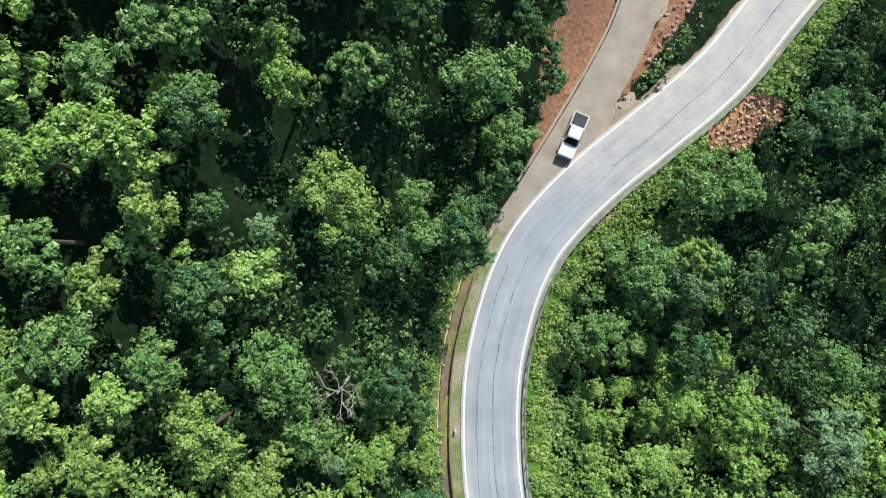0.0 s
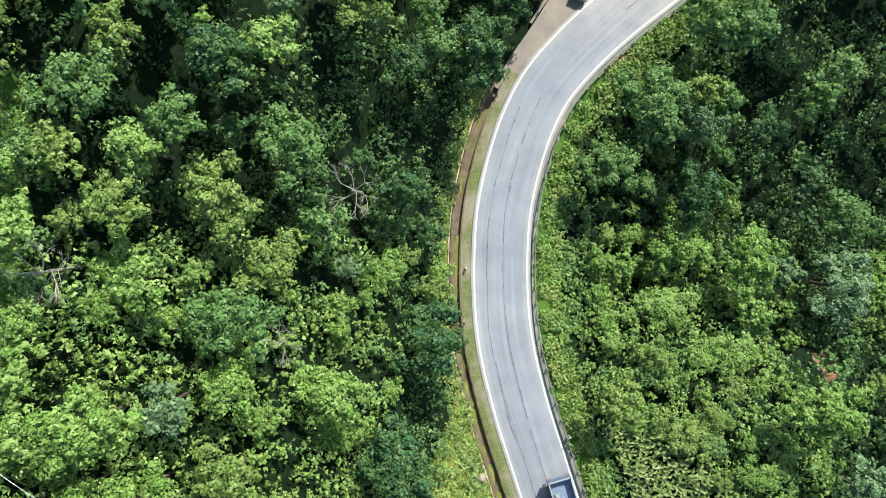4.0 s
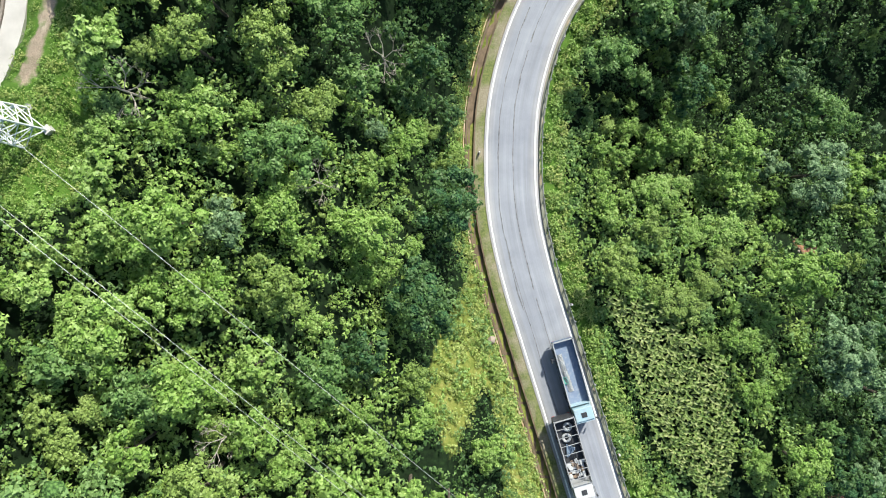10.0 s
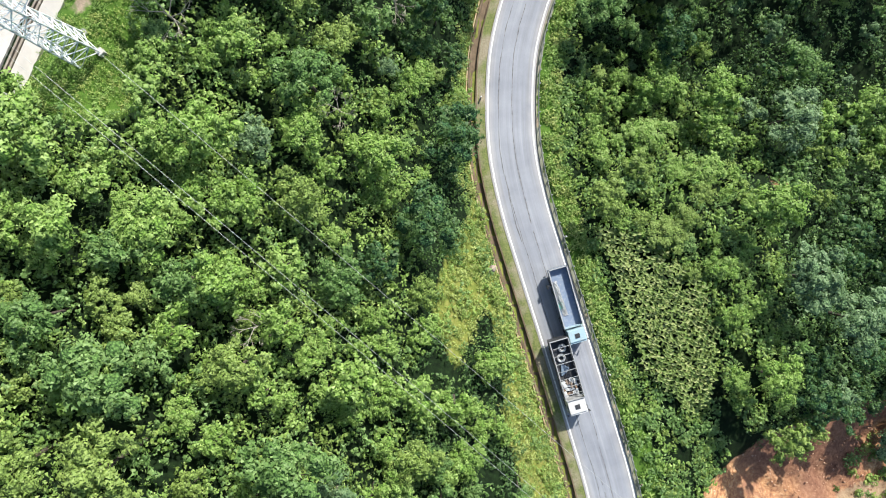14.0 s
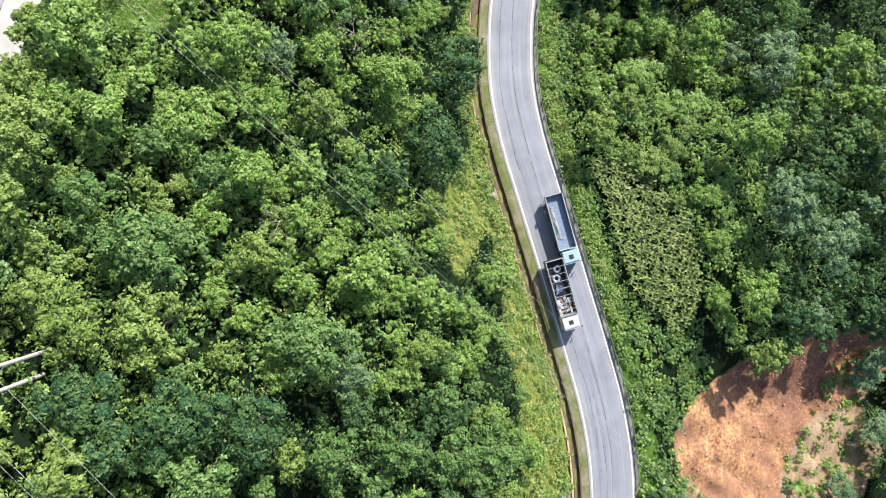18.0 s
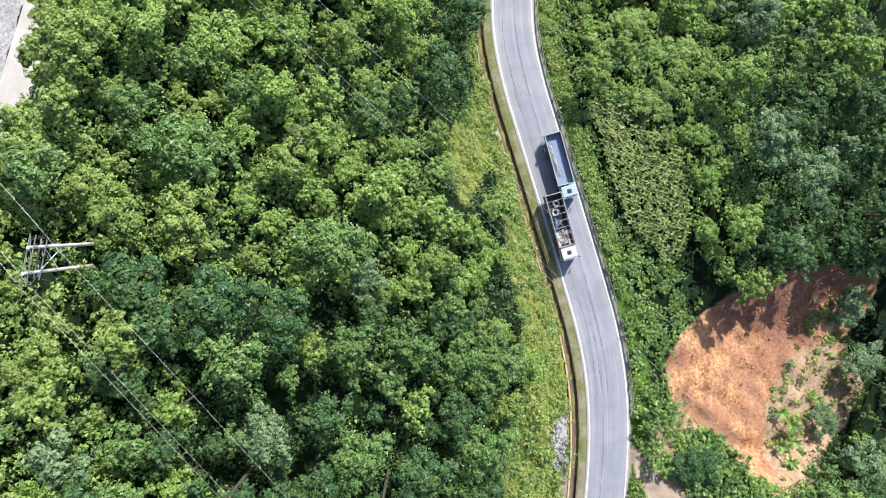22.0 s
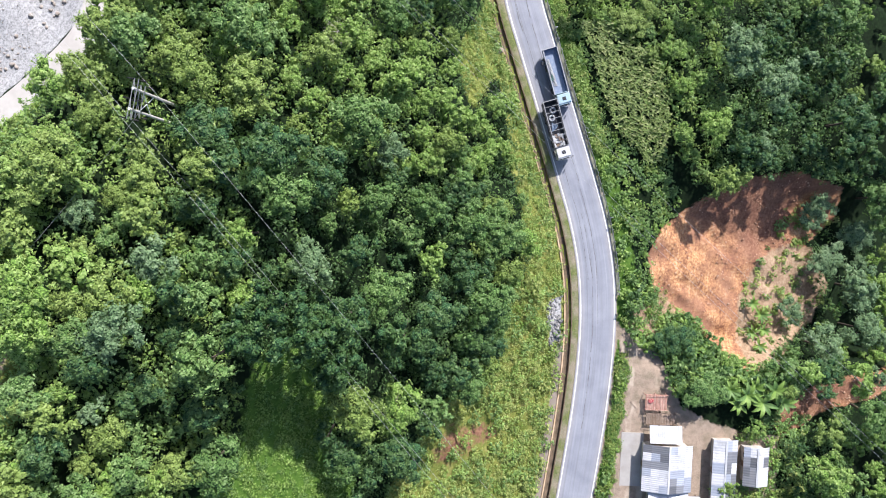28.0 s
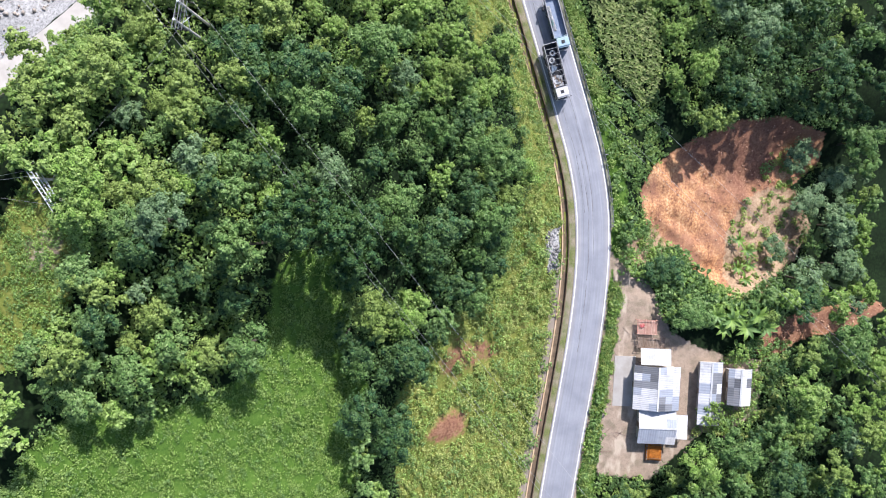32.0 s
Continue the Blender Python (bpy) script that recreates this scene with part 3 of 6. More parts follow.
def build_roads():
    offs = [-3.35, -3.3, -2, -0.7, 0.7, 2, 3.3, 3.35]
    v, fcs = ribbon(ROAD, offs, road_z, [-0.5, 0, 0.02, 0.04, 0.04, 0.02, 0, -0.5])
    road = as_object("road", v, [q[::-1] for q in fcs], ASPHALT, smooth=False)
    me = road.data
    uv = me.uv_layers.new(name="UVMap")
    us = np.array([(offs[l.vertex_index % 8], l.vertex_index // 8) for l in me.loops], np.float32)
    uv.data.foreach_set("uv", us.ravel())
    dust = me.attributes.new("dust", "FLOAT", "POINT")
    vv = np.array(v)
    edge = np.tile(np.abs(np.array(offs)) > 3, len(ROAD)) * 0.5
    dust.data.foreach_set("value", (np.clip(ease(0, 16, vv[:, 1]) * 0.75 + edge, 0, 1)).astype(np.float32))
    tagged(road, "sunlit grey asphalt mountain road with long cracks", "road", kind="structure")
    v, fcs = ribbon(RAMP, [-2.35, -2.3, 0, 2.3, 2.35], road_z, [-0.5, -0.03, -0.02, -0.03, -0.5])
    tagged(as_object("side_road", v, [q[::-1] for q in fcs], CONCRETE_DUSTY), "dusty concrete side road joining the main road", "road", kind="structure")
    v, fcs = ribbon(RIVER_ROAD, [-1.85, -1.8, 0, 1.8, 1.85], river_z, [-0.5, 0.02, 0.04, 0.02, -0.5])
    tagged(as_object("river_road", v, [q[::-1] for q in fcs], CONCRETE_ROAD), "bright pale concrete road beside a gravel river bed", "road", kind="structure")
    v, fcs = ribbon(RIVER_ROAD, [2.35, 2.35, 2.55, 2.55, 2.75, 2.75, 2.95, 2.95], river_z, [-0.4, 0.25, 0.25, -0.1, -0.1, 0.25, 0.25, -0.4])
    tagged(as_object("river_road_kerb", v, [q[::-1] for q in fcs], CONCRETE_DUSTY), "stained brown concrete kerb along the pale road", "kerb", kind="structure")
    a, c = (int(np.argmin(abs(RIVER_ROAD[:, 1] - y))) for y in (4, -27))
    v, fcs = ribbon(RIVER_ROAD, [3.0, 3.0, 4.0, 4.75, 4.8], river_z, [-0.4, 0.1, 0.12, 0.1, -0.5], a, c)
    tagged(as_object("river_road_apron", v, [q[::-1] for q in fcs], CONCRETE_ROAD), "pale concrete apron behind the kerb of the pale road", "apron", kind="structure")
    for name, o in (("edge_line_west", -2.95), ("edge_line_east", 2.95)):
        v, fcs = ribbon(ROAD, [o - 0.09, o + 0.09], road_z, [0.012, 0.012])
        tagged(as_object(name, v, [q[::-1] for q in fcs], LINE_PAINT), "worn white painted edge line", "road marking", kind="structure")
    # ditch on the hill side: floor, two walls with a coping
    a = int(np.argmin(np.hypot(*(ROAD - (10.2, 0.2)).T)))
    v, fcs = ribbon(ROAD, [-4.45, -4.45, -4.62, -4.62, -5.4, -5.4, -5.68, -5.68], road_z, [-0.8, -0.02, -0.02, -0.62, -0.62, 0.12, 0.12, -0.7], a)
    tagged(as_object("roadside_ditch", v, [q[::-1] for q in fcs], MASONRY), "brown stained masonry drainage ditch beside the road, darkened for its shadow", "ditch", kind="structure")
    v, fcs = ribbon(ROAD, [-3.34, -3.36, -3.9, -4.46], road_z, [-0.1, 0.0, 0.04, 0.0], a)
    tagged(as_object("roadside_verge", v, [q[::-1] for q in fcs], VERGE), "narrow weedy dirt verge between the asphalt and the ditch", "verge", kind="structure")
    rnd = random.Random(5)
    # tarred cracks
    for name, o, w, y0, y1 in (("road_crack", -1.55, 0.05, -2, -40), ("road_crack", 0.1, 0.06, -1, -62), ("road_crack", -1.5, 0.04, -30, -84), ("road_crack", 0.15, 0.05, -60, -92), ("road_crack", 0.3, 0.05, 60, 8), ("road_crack", -0.9, 0.05, -70, -110)):
        sel = [k for k in range(len(ROAD)) if min(y0, y1) <= ROAD[k, 1] <= max(y0, y1)]
        line = ROAD[sel[0]:sel[-1]]
        tan = np.gradient(line, axis=0)
        tan /= np.hypot(*tan.T)[:, None]
        verts, faces, wob = [], [], 0.0
        for k in range(len(line)):
            wob = wob * 0.9 + rnd.uniform(-0.06, 0.06)
            ww = w * rnd.uniform(0.35, 1.5)
            n = np.array((-tan[k, 1], tan[k, 0]))
            for s in (-ww, ww):
                p = line[k] + n * (o + wob + s)
                verts.append((p[0], p[1], float(road_z(line[k, 1])) + 0.048))
        faces = [(2 * k + 2, 2 * k + 3, 2 * k + 1, 2 * k) for k in range(len(line) - 1) if rnd.random() > 0.03]
        tagged(as_object(name, verts, faces, TAR), "dark tarred crack in the asphalt", "road crack", kind="structure")


build_roads()


# ---------------------------------------------------------------- plants
RNG = np.random.default_rng(11)


def leaves(centres, normals, size, rng, jitter=0.34, narrow=0.74):
    """Pointed leaf sprays at centres: three points and one face each."""
    n = len(centres)
    nrm = normals + jitter * rng.normal(size=(n, 3))
    nrm /= np.linalg.norm(nrm, axis=1)[:, None]
    t = np.cross(nrm, rng.normal(size=(n, 3)))
    t /= np.linalg.norm(t, axis=1)[:, None]
    u = np.cross(nrm, t)
    s = (size * rng.uniform(0.6, 1.4, n))[:, None]
    p = np.stack([centres - t * s * 0.45 - u * s * narrow * 0.5, centres - t * s * 0.45 + u * s * narrow * 0.5, centres + t * s * 0.65], 1)
    return p.reshape(-1, 3)


def outward(rng, n, down=0.2):
    """Directions over the upper side of a ball, a few of them below its middle."""
    v = rng.normal(size=(n, 3))
    v[:, 2] = np.abs(v[:, 2]) * np.where(rng.random(n) < down, -0.5, 1)
    return v / np.linalg.norm(v, axis=1)[:, None]


def crown(rng, radius, height, base, lobes, clumps, count, size, flat=0.8, spread=0.36):
    """Leaf points of a crown: uneven boughs, each a bunch of small leafy clumps with gaps between, and the boughs' places."""
    at, way, balls = [], [], []
    turn = rng.uniform(0, math.tau)
    for k in range(lobes):
        a = turn + k * 2.39996 + rng.uniform(-0.5, 0.5)
        rr = radius * math.sqrt((k + rng.uniform(0.0, 0.7)) / lobes) * 0.80
        top = math.sqrt(max(0.0, 1 - (rr / radius) ** 2))
        lr = radius * rng.uniform(spread * 0.68, spread * 1.2)
        rr *= 1 + 0.25 * math.sin(2 * a + radius * 9) + 0.14 * math.sin(5 * a)
        c = np.array([rr * math.cos(a), rr * math.sin(a), base + (height - base - lr * flat) * (0.2 + 0.8 * top * rng.uniform(0.72, 1.0))])
        shape = np.array([1, 1, flat])
        for v in outward(rng, clumps, 0.15):
            sr = lr * rng.uniform(0.26, 0.46)
            m = max(3, int(count * rng.uniform(0.7, 1.3)))
            w = outward(rng, m, 0.12)
            at.append(c + v * lr * shape * rng.uniform(0.72, 1.05) + w * sr * rng.uniform(0.55, 1.15, m)[:, None])
            way.append(0.75 * w + 0.55 * v + np.array([0, 0, 0.2]))
        balls.append((c, lr * 0.80, flat))
    return leaves(np.concatenate(at), np.concatenate(way), size, rng), balls


BALL_V = np.array([(0, 0, 1.0)] + [(0.80 * math.cos(k * 1.257), 0.80 * math.sin(k * 1.257), 0.58) for k in range(5)] + [(math.cos(k * 1.257 + 0.628), math.sin(k * 1.257 + 0.628), -0.12) for k in range(5)])
BALL_T = np.array([(0, 1 + k, 1 + (k + 1) % 5) for k in range(5)] + [(1 + k, 6 + k, 1 + (k + 1) % 5) for k in range(5)] + [(1 + (k + 1) % 5, 6 + k, 6 + (k + 1) % 5) for k in range(5)])


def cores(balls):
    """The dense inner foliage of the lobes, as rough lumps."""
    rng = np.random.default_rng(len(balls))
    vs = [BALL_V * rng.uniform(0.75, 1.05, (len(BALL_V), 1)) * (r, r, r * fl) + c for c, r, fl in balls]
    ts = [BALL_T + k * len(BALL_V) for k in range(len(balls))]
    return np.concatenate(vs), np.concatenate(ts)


def quads_to_tris(n):
    b = np.arange(n)[:, None] * 4
    return np.concatenate([b + [0, 1, 2], b + [0, 2, 3]], 1).reshape(-1, 3)


def trunk_mesh(rng, height, r, spread):
    bm = bmesh.new()
    lean = rng.uniform(-0.06, 0.06, 2) * height
    mid = Vector((lean[0] * 0.5, lean[1] * 0.5, height * 0.5))
    rod(bm, (0, 0, -0.8), mid, r, r * 0.7, 6)
    top = Vector((lean[0], lean[1], height * 0.82))
    rod(bm, mid, top, r * 0.7, r * 0.3, 5)
    for k in range(4):
        a = k * 1.6 + rng.uniform(0, 1)
        st = mid.lerp(top, rng.uniform(0.0, 0.7))
        rod(bm, st, st + Vector((math.cos(a) * spread * 0.4, math.sin(a) * spread * 0.4, height * rng.uniform(0.12, 0.25))), r * 0.4, r * 0.12, 4)
    return bm


def tri_mesh(name, verts, tris, mats, index=None):
    me = bpy.data.meshes.new(name)
    me.vertices.add(len(verts))
    me.vertices.foreach_set("co", np.asarray(verts, np.float32).ravel())
    me.loops.add(len(tris) * 3)
    me.loops.foreach_set("vertex_index", np.asarray(tris, np.int32).ravel())
    me.polygons.add(len(tris))
    me.polygons.foreach_set("loop_start", np.arange(0, len(tris) * 3, 3, dtype=np.int32))
    for m in mats:
        me.materials.append(m)
    if index is not None:
        me.polygons.foreach_set("material_index", np.asarray(index, np.int32))
    me.update(calc_edges=True)
    me.validate()
    return me


# forms of crown: radius, height, crown base, boughs, clumps a bough, leaves a clump, leaf size, flatness, bough size
FORMS = [
    (2.6, 7.6, 2.6, 11, 11, 13, 0.25, 0.80, 0.36),
    (2.9, 7.0, 2.8, 15, 10, 12, 0.25, 0.70, 0.32),
    (2.1, 8.4, 2.2, 10, 10, 12, 0.24, 0.95, 0.40),
    (2.4, 6.2, 1.8, 13, 9, 9, 0.29, 0.85, 0.30),
    (1.8, 5.8, 1.6, 8, 10, 11, 0.24, 0.90, 0.42),
    (3.3, 8.8, 3.4, 17, 11, 12, 0.26, 0.75, 0.32),
    (2.7, 7.2, 2.2, 20, 7, 8, 0.30, 1.00, 0.22),
]
CROWNS, TRUNKS = [], []
for k, fm in enumerate(FORMS):
    rng = np.random.default_rng(100 + k)
    made = []
    for v in range(4):
        thin = (*fm[:3], fm[3] * 3 // 4, fm[4] * 3 // 4, fm[5], fm[6] * 1.3, *fm[7:])
        lv, balls = crown(rng, *(fm if v < 2 else thin))
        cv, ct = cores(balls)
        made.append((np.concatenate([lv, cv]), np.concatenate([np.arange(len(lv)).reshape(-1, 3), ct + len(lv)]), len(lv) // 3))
    CROWNS.append(made)
    TRUNKS.append([trunk_mesh(rng, fm[1], 0.11 + fm[0] * 0.03, fm[0]) for _ in range(1)])
PROTO = {}


def proto(form, variant, leaf):
    """Crown and trunk meshes of a form, shared by all trees of it."""
    key = (form, variant, leaf)
    if key not in PROTO:
        v, tris, outer = CROWNS[form][variant]
        mat = LEAF_SILVER if leaf == 4 else LEAVES[leaf]
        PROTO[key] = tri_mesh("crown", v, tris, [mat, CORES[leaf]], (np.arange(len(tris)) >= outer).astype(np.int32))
    if ("trunk", form) not in PROTO:
        me = bpy.data.meshes.new("trunk")
        TRUNKS[form][0].to_mesh(me)
        me.materials.append(BARK)
        PROTO["trunk", form] = me
    return PROTO[key], PROTO["trunk", form]


TREE_LABELS = ["light green broadleaf tree with a full leafy crown", "mid green broadleaf forest tree on the slope", "dark green forest tree with a dense crown", "olive green tree with a pale feathery crown", "silvery grey-green tree with a wide loose crown"]


def tree(x, y, z, s, turn, form, variant, leaf):
    cm, tm = proto(form, variant, leaf)
    ob = empty("tree", pose(x, y, z, 0, 0, turn) @ Matrix.Diagonal((s[0], s[0], s[1], 1)), TREE_LABELS[leaf], "tree", "trees of the hillside forest")
    for name, me in (("trunk", tm), ("crown", cm)):
        o = new(name, me)
        o.parent = ob
    return ob


def clear_of(x, y):
    """1 where trees may grow."""
    d, k, side = to_line(x, y, ROAD)
    dr, kr, sr = to_line(x, y, RAMP)
    dv, kv, sv = to_line(x, y, RIVER_ROAD)
    ok = np.where(side < 0, np.where(y > -27, d > 6.6, d > 8.0), np.where(y < 2, d > 9.4, d > 6.5))
    ok &= ~((side < 0) & (y > 3) & ((dr < 4.2) | ((sr > 0) & (y > 6))))
    ok &= ~((x < -15) & ((dv < np.where((y < -23) & (y > -42), 4.8, 9.0)) | (sv < 0)))
    for p in (SLIDE, SLIDE_NORTH, RED_CUT, RED_WEST, RED_UPPER, YARD, SLIP, SOIL_EAST, SHEDS, YARD_BUSHES, CORN, MEADOW, TOWER_GLADE, POLE_GLADE, GRASS_STRIP, RED_EAST, LOW_EAST):
        ok &= inside(x, y, p, 0.5) < 0.5
    return ok


# dark openings between the tall trees: (x, y, radius)
OPENINGS = [(-50.4, -82.6, 3.0), (-39.0, -60.3, 3.4), (-36.4, -62.6, 2.4), (-4.7, 14.7, 3.2), (-9.0, 0.0, 4.0), (-4.0, -8.0, 4.6), (-1.0, -3.5, 3.6), (-11.5, -6.0, 3.0), (33.6, -0.4, 4.0), (47, 9, 5.0), (41, 5, 4.0), (48, 2, 5.0), (38, -8, 3.0), (51, -12, 4.0)]


def in_opening(x, y):
    return np.minimum.reduce([np.hypot(x - a, y - c) / r for a, c, r in OPENINGS]) < 1


def casts(x, y):
    """1 where a tall tree would shade open, sunny ground."""
    for step in (2.5, 5.0, 8.0, 11.0, 14.0):
        p, q = np.array([x - 0.38 * step]), np.array([y - 0.92 * step])
        if max(inside(p, q, a, 0.6)[0] for a in (SLIDE_TAN, YARD, CORN)) > 0.5:
            return True
    return False


# trees that stand out, by plan place, crown radius and leaf: (x, y, radius, leaf)
NOTED_A = [
    (-23.8, 11.5, 2.6, 1), (-12.2, 12.4, 2.1, 0), (-9.0, 4.0, 3.6, 3), (-27.1, 5.6, 2.2, 0), (-17.9, 15.0, 2.0, 1), (-13.5, 15.8, 1.5, 0),
    (-20.4, 14.8, 2.0, 1), (-26.9, 0.0, 2.8, 1), (-7.3, 14.3, 2.7, 1), (-2.0, 1.3, 2.2, 1), (-24.6, -2.7, 2.3, 3), (-22.3, -0.3, 1.8, 1),
    (-19.8, -2.0, 1.7, 0), (-14.5, -2.1, 2.2, 0), (-13.6, -9.9, 3.2, 1), (-23.1, -11.0, 2.0, 0), (-18.0, -14.2, 3.2, 3), (-26.4, -6.9, 2.9, 1),
    (-20.7, -8.7, 2.1, 1), (-11.4, -15.8, 2.6, 1), (-23.9, -15.2, 2.2, 3), (3.9, 15.3, 3.8, 1), (6.5, 11.3, 2.9, 1), (41.4, 13.8, 4.2, 2),
]
NOTED_B = [
    (29.9, 6.6, 4.0, 1), (20.7, -2.1, 4.2, 1), (44.1, 3.1, 2.6, 1), (36.5, -4.2, 3.0, 2), (16.2, -9.5, 3.1, 1), (46.1, -14.3, 3.4, 1),
    (43.5, -21.8, 4.2, 4), (24.2, -24.7, 3.8, 0), (33.4, -19.7, 3.9, 0), (-25.1, -30.1, 3.3, 0), (-17.2, -23.7, 3.4, 1), (-22.5, -35.9, 2.9, 0),
    (-2.4, -26.9, 4.0, 2), (-5.0, -37.3, 3.9, 2), (-9.8, -41.7, 2.8, 2), (-17.1, -35.3, 2.9, 3), (-13.3, -43.1, 2.9, 1), (-26.2, -43.1, 2.5, 1),
    (-31.2, -40.5, 2.4, 1), (-26.3, -47.4, 2.4, 0), (-18.3, -42.0, 2.7, 0), (-10.4, -30.5, 3.2, 0), (30.9, -29.3, 3.3, 0), (38.2, -34.2, 3.8, 0),
]
NOTED_C = [
    (43.2, -43.2, 4.2, 4), (38.8, -55.6, 3.1, 0), (-29.2, -57.4, 3.8, 3), (-21.4, -50.6, 3.0, 3), (-35.1, -45.7, 2.6, 1), (49.2, -48.0, 4.2, 4),
    (-35.1, -56.7, 3.1, 3), (-16.1, -59.8, 4.2, 1), (-38.0, -81.7, 2.6, 0), (-32.7, -77.5, 2.5, 1), (-28.8, -82.2, 2.5, 0), (-12.8, -82.3, 3.6, 1),
    (-29.0, -74.8, 2.0, 0), (-7.0, -78.1, 2.7, 0), (-39.7, -85.4, 3.5, 4), (-23.9, -86.1, 2.7, 1), (-32.3, -51.6, 2.4, 0), (-26.3, -65.1, 4.2, 2),
    (-20.9, -67.0, 3.7, 2), (-9.8, -74.5, 2.7, 1), (-18.0, -84.7, 3.8, 2), (-1.6, -72.9, 3.2, 1), (63.5, -53.2, 4.2, 2), (-16.2, -97.9, 4.2, 3),
]
NOTED_D = [
    (-11.3, -98.7, 3.9, 0), (-43.4, -104.6, 3.1, 1), (-31.7, -102.1, 3.8, 1), (-41.2, -103.4, 2.8, 0), (-17.5, -114.0, 3.8, 2), (-12.5, -117.6, 4.2, 2),
    (35.3, -92.4, 4.2, 2), (40.1, -100.3, 4.2, 1), (72.7, -82.8, 4.2, 4), (74.8, -90.9, 4.2, 4), (61.6, -113.6, 4.2, 0), (70.6, -104.0, 4.2, 1),
    (48.7, -124.0, 4.2, 1), (58.2, -128.6, 4.2, 2), (41.7, -127.5, 4.2, 0), (75.8, -65.6, 4.2, 1), (66.2, -68.9, 4.2, 4), (68.3, -77.8, 4.2, 4),
    (64.8, -93.5, 4.2, 4), (75.1, -72.9, 4.2, 4), (61.3, -88.0, 3.3, 4),
]
NOTED = NOTED_A + NOTED_B + NOTED_C + NOTED_D
taken = []
count_things = 0
for x, y, r, leaf in NOTED:
    if max(inside(np.array([x]), np.array([y]), a, 1.0)[0] for a in (TOWER_GLADE, POLE_GLADE)) > 0.2:
        continue
    form = int(np.argmin([abs(r - f[0]) for f in FORMS]))
    zz = float(land(np.array([x]), np.array([y]))[0])
    s = r / FORMS[form][0]
    low = 0.5 if casts(x, y) else 1.0
    tree(x, y, zz, (s * (0.7 + 0.3 * low), s ** 0.5 * low), (x * 37 + y * 91) % 360, form, count_things % 2, leaf)
    taken.append((x, y, r))
    count_things += 1

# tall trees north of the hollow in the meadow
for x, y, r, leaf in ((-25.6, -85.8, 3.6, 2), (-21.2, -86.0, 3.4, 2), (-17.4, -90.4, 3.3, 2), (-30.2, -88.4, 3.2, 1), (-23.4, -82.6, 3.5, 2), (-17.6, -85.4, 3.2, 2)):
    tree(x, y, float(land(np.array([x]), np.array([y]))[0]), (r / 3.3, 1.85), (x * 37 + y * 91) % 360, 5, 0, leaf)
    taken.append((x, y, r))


# the forest between them
def mood(x, y):
    """Lighter (above 0) or darker leaf kinds, with sunlit and shaded areas toned in."""
    m = 0.16 - 0.30 * ease(-12, 2, y) + 0.15 * ease(-12, 2, y) * ease(-8, -18, x)
    m -= 0.40 * math.exp(-((x + 10) / 14) ** 2 - ((y + 82) / 17) ** 2)
    m -= 0.40 * math.exp(-((x + 28) / 11) ** 2 - ((y + 84) / 12) ** 2)
    m += 0.25 * float(x < -20 and y > -20) + 0.14 * float(x < -8 and -67 < y < -50)
    m -= 0.22 * float(x > 40) - 0.10 * float(x > 24 and y < -56)
    m += 0.20 * float(10 < x < 40 and -64 < y < -17)
    m -= 0.25 * ease(-4, 8, y) * float(x > -20)
    m -= 0.45 * math.exp(-((x + 25) / 9) ** 2 - ((y + 95) / 11) ** 2)
    m += 0.16 * ease(-14, -22, y) * float(x < -6 and y > -70)
    m += 0.08 * float(x < -34 and y < -40) + 0.14 * float(x < -12 and -62 < y < -30) - 0.15 * float(x < -28 and -97 < y < -72)
    m += 0.18 * float(-36 < y < -13)
    return float(m)


cand = []
for gx in np.arange(-70, 84, 3.1):
    for gy in np.arange(-144, 38, 3.1):
        cand.append((gx + RNG.uniform(-1.3, 1.3), gy + RNG.uniform(-1.3, 1.3)))
cand = np.array(cand)
cand = cand[clear_of(cand[:, 0], cand[:, 1]) & ~in_opening(cand[:, 0], cand[:, 1]) & ~((cand[:, 0] < -44) & (cand[:, 1] > 6)) & ~((cand[:, 0] > 66) & (cand[:, 1] > -20))]
zc = land(cand[:, 0], cand[:, 1])
tk = np.array(taken) if taken else np.zeros((0, 3))
hue = np.array([noise.noise((a * 0.045, c * 0.045, 11.0)) for a, c in cand])
kinds = RNG.random(len(cand))
verts_w, index_w, tris_w, count_w = {"west": [], "east": []}, {"west": [], "east": []}, {"west": [], "east": []}, {"west": 0, "east": 0}
things = 0
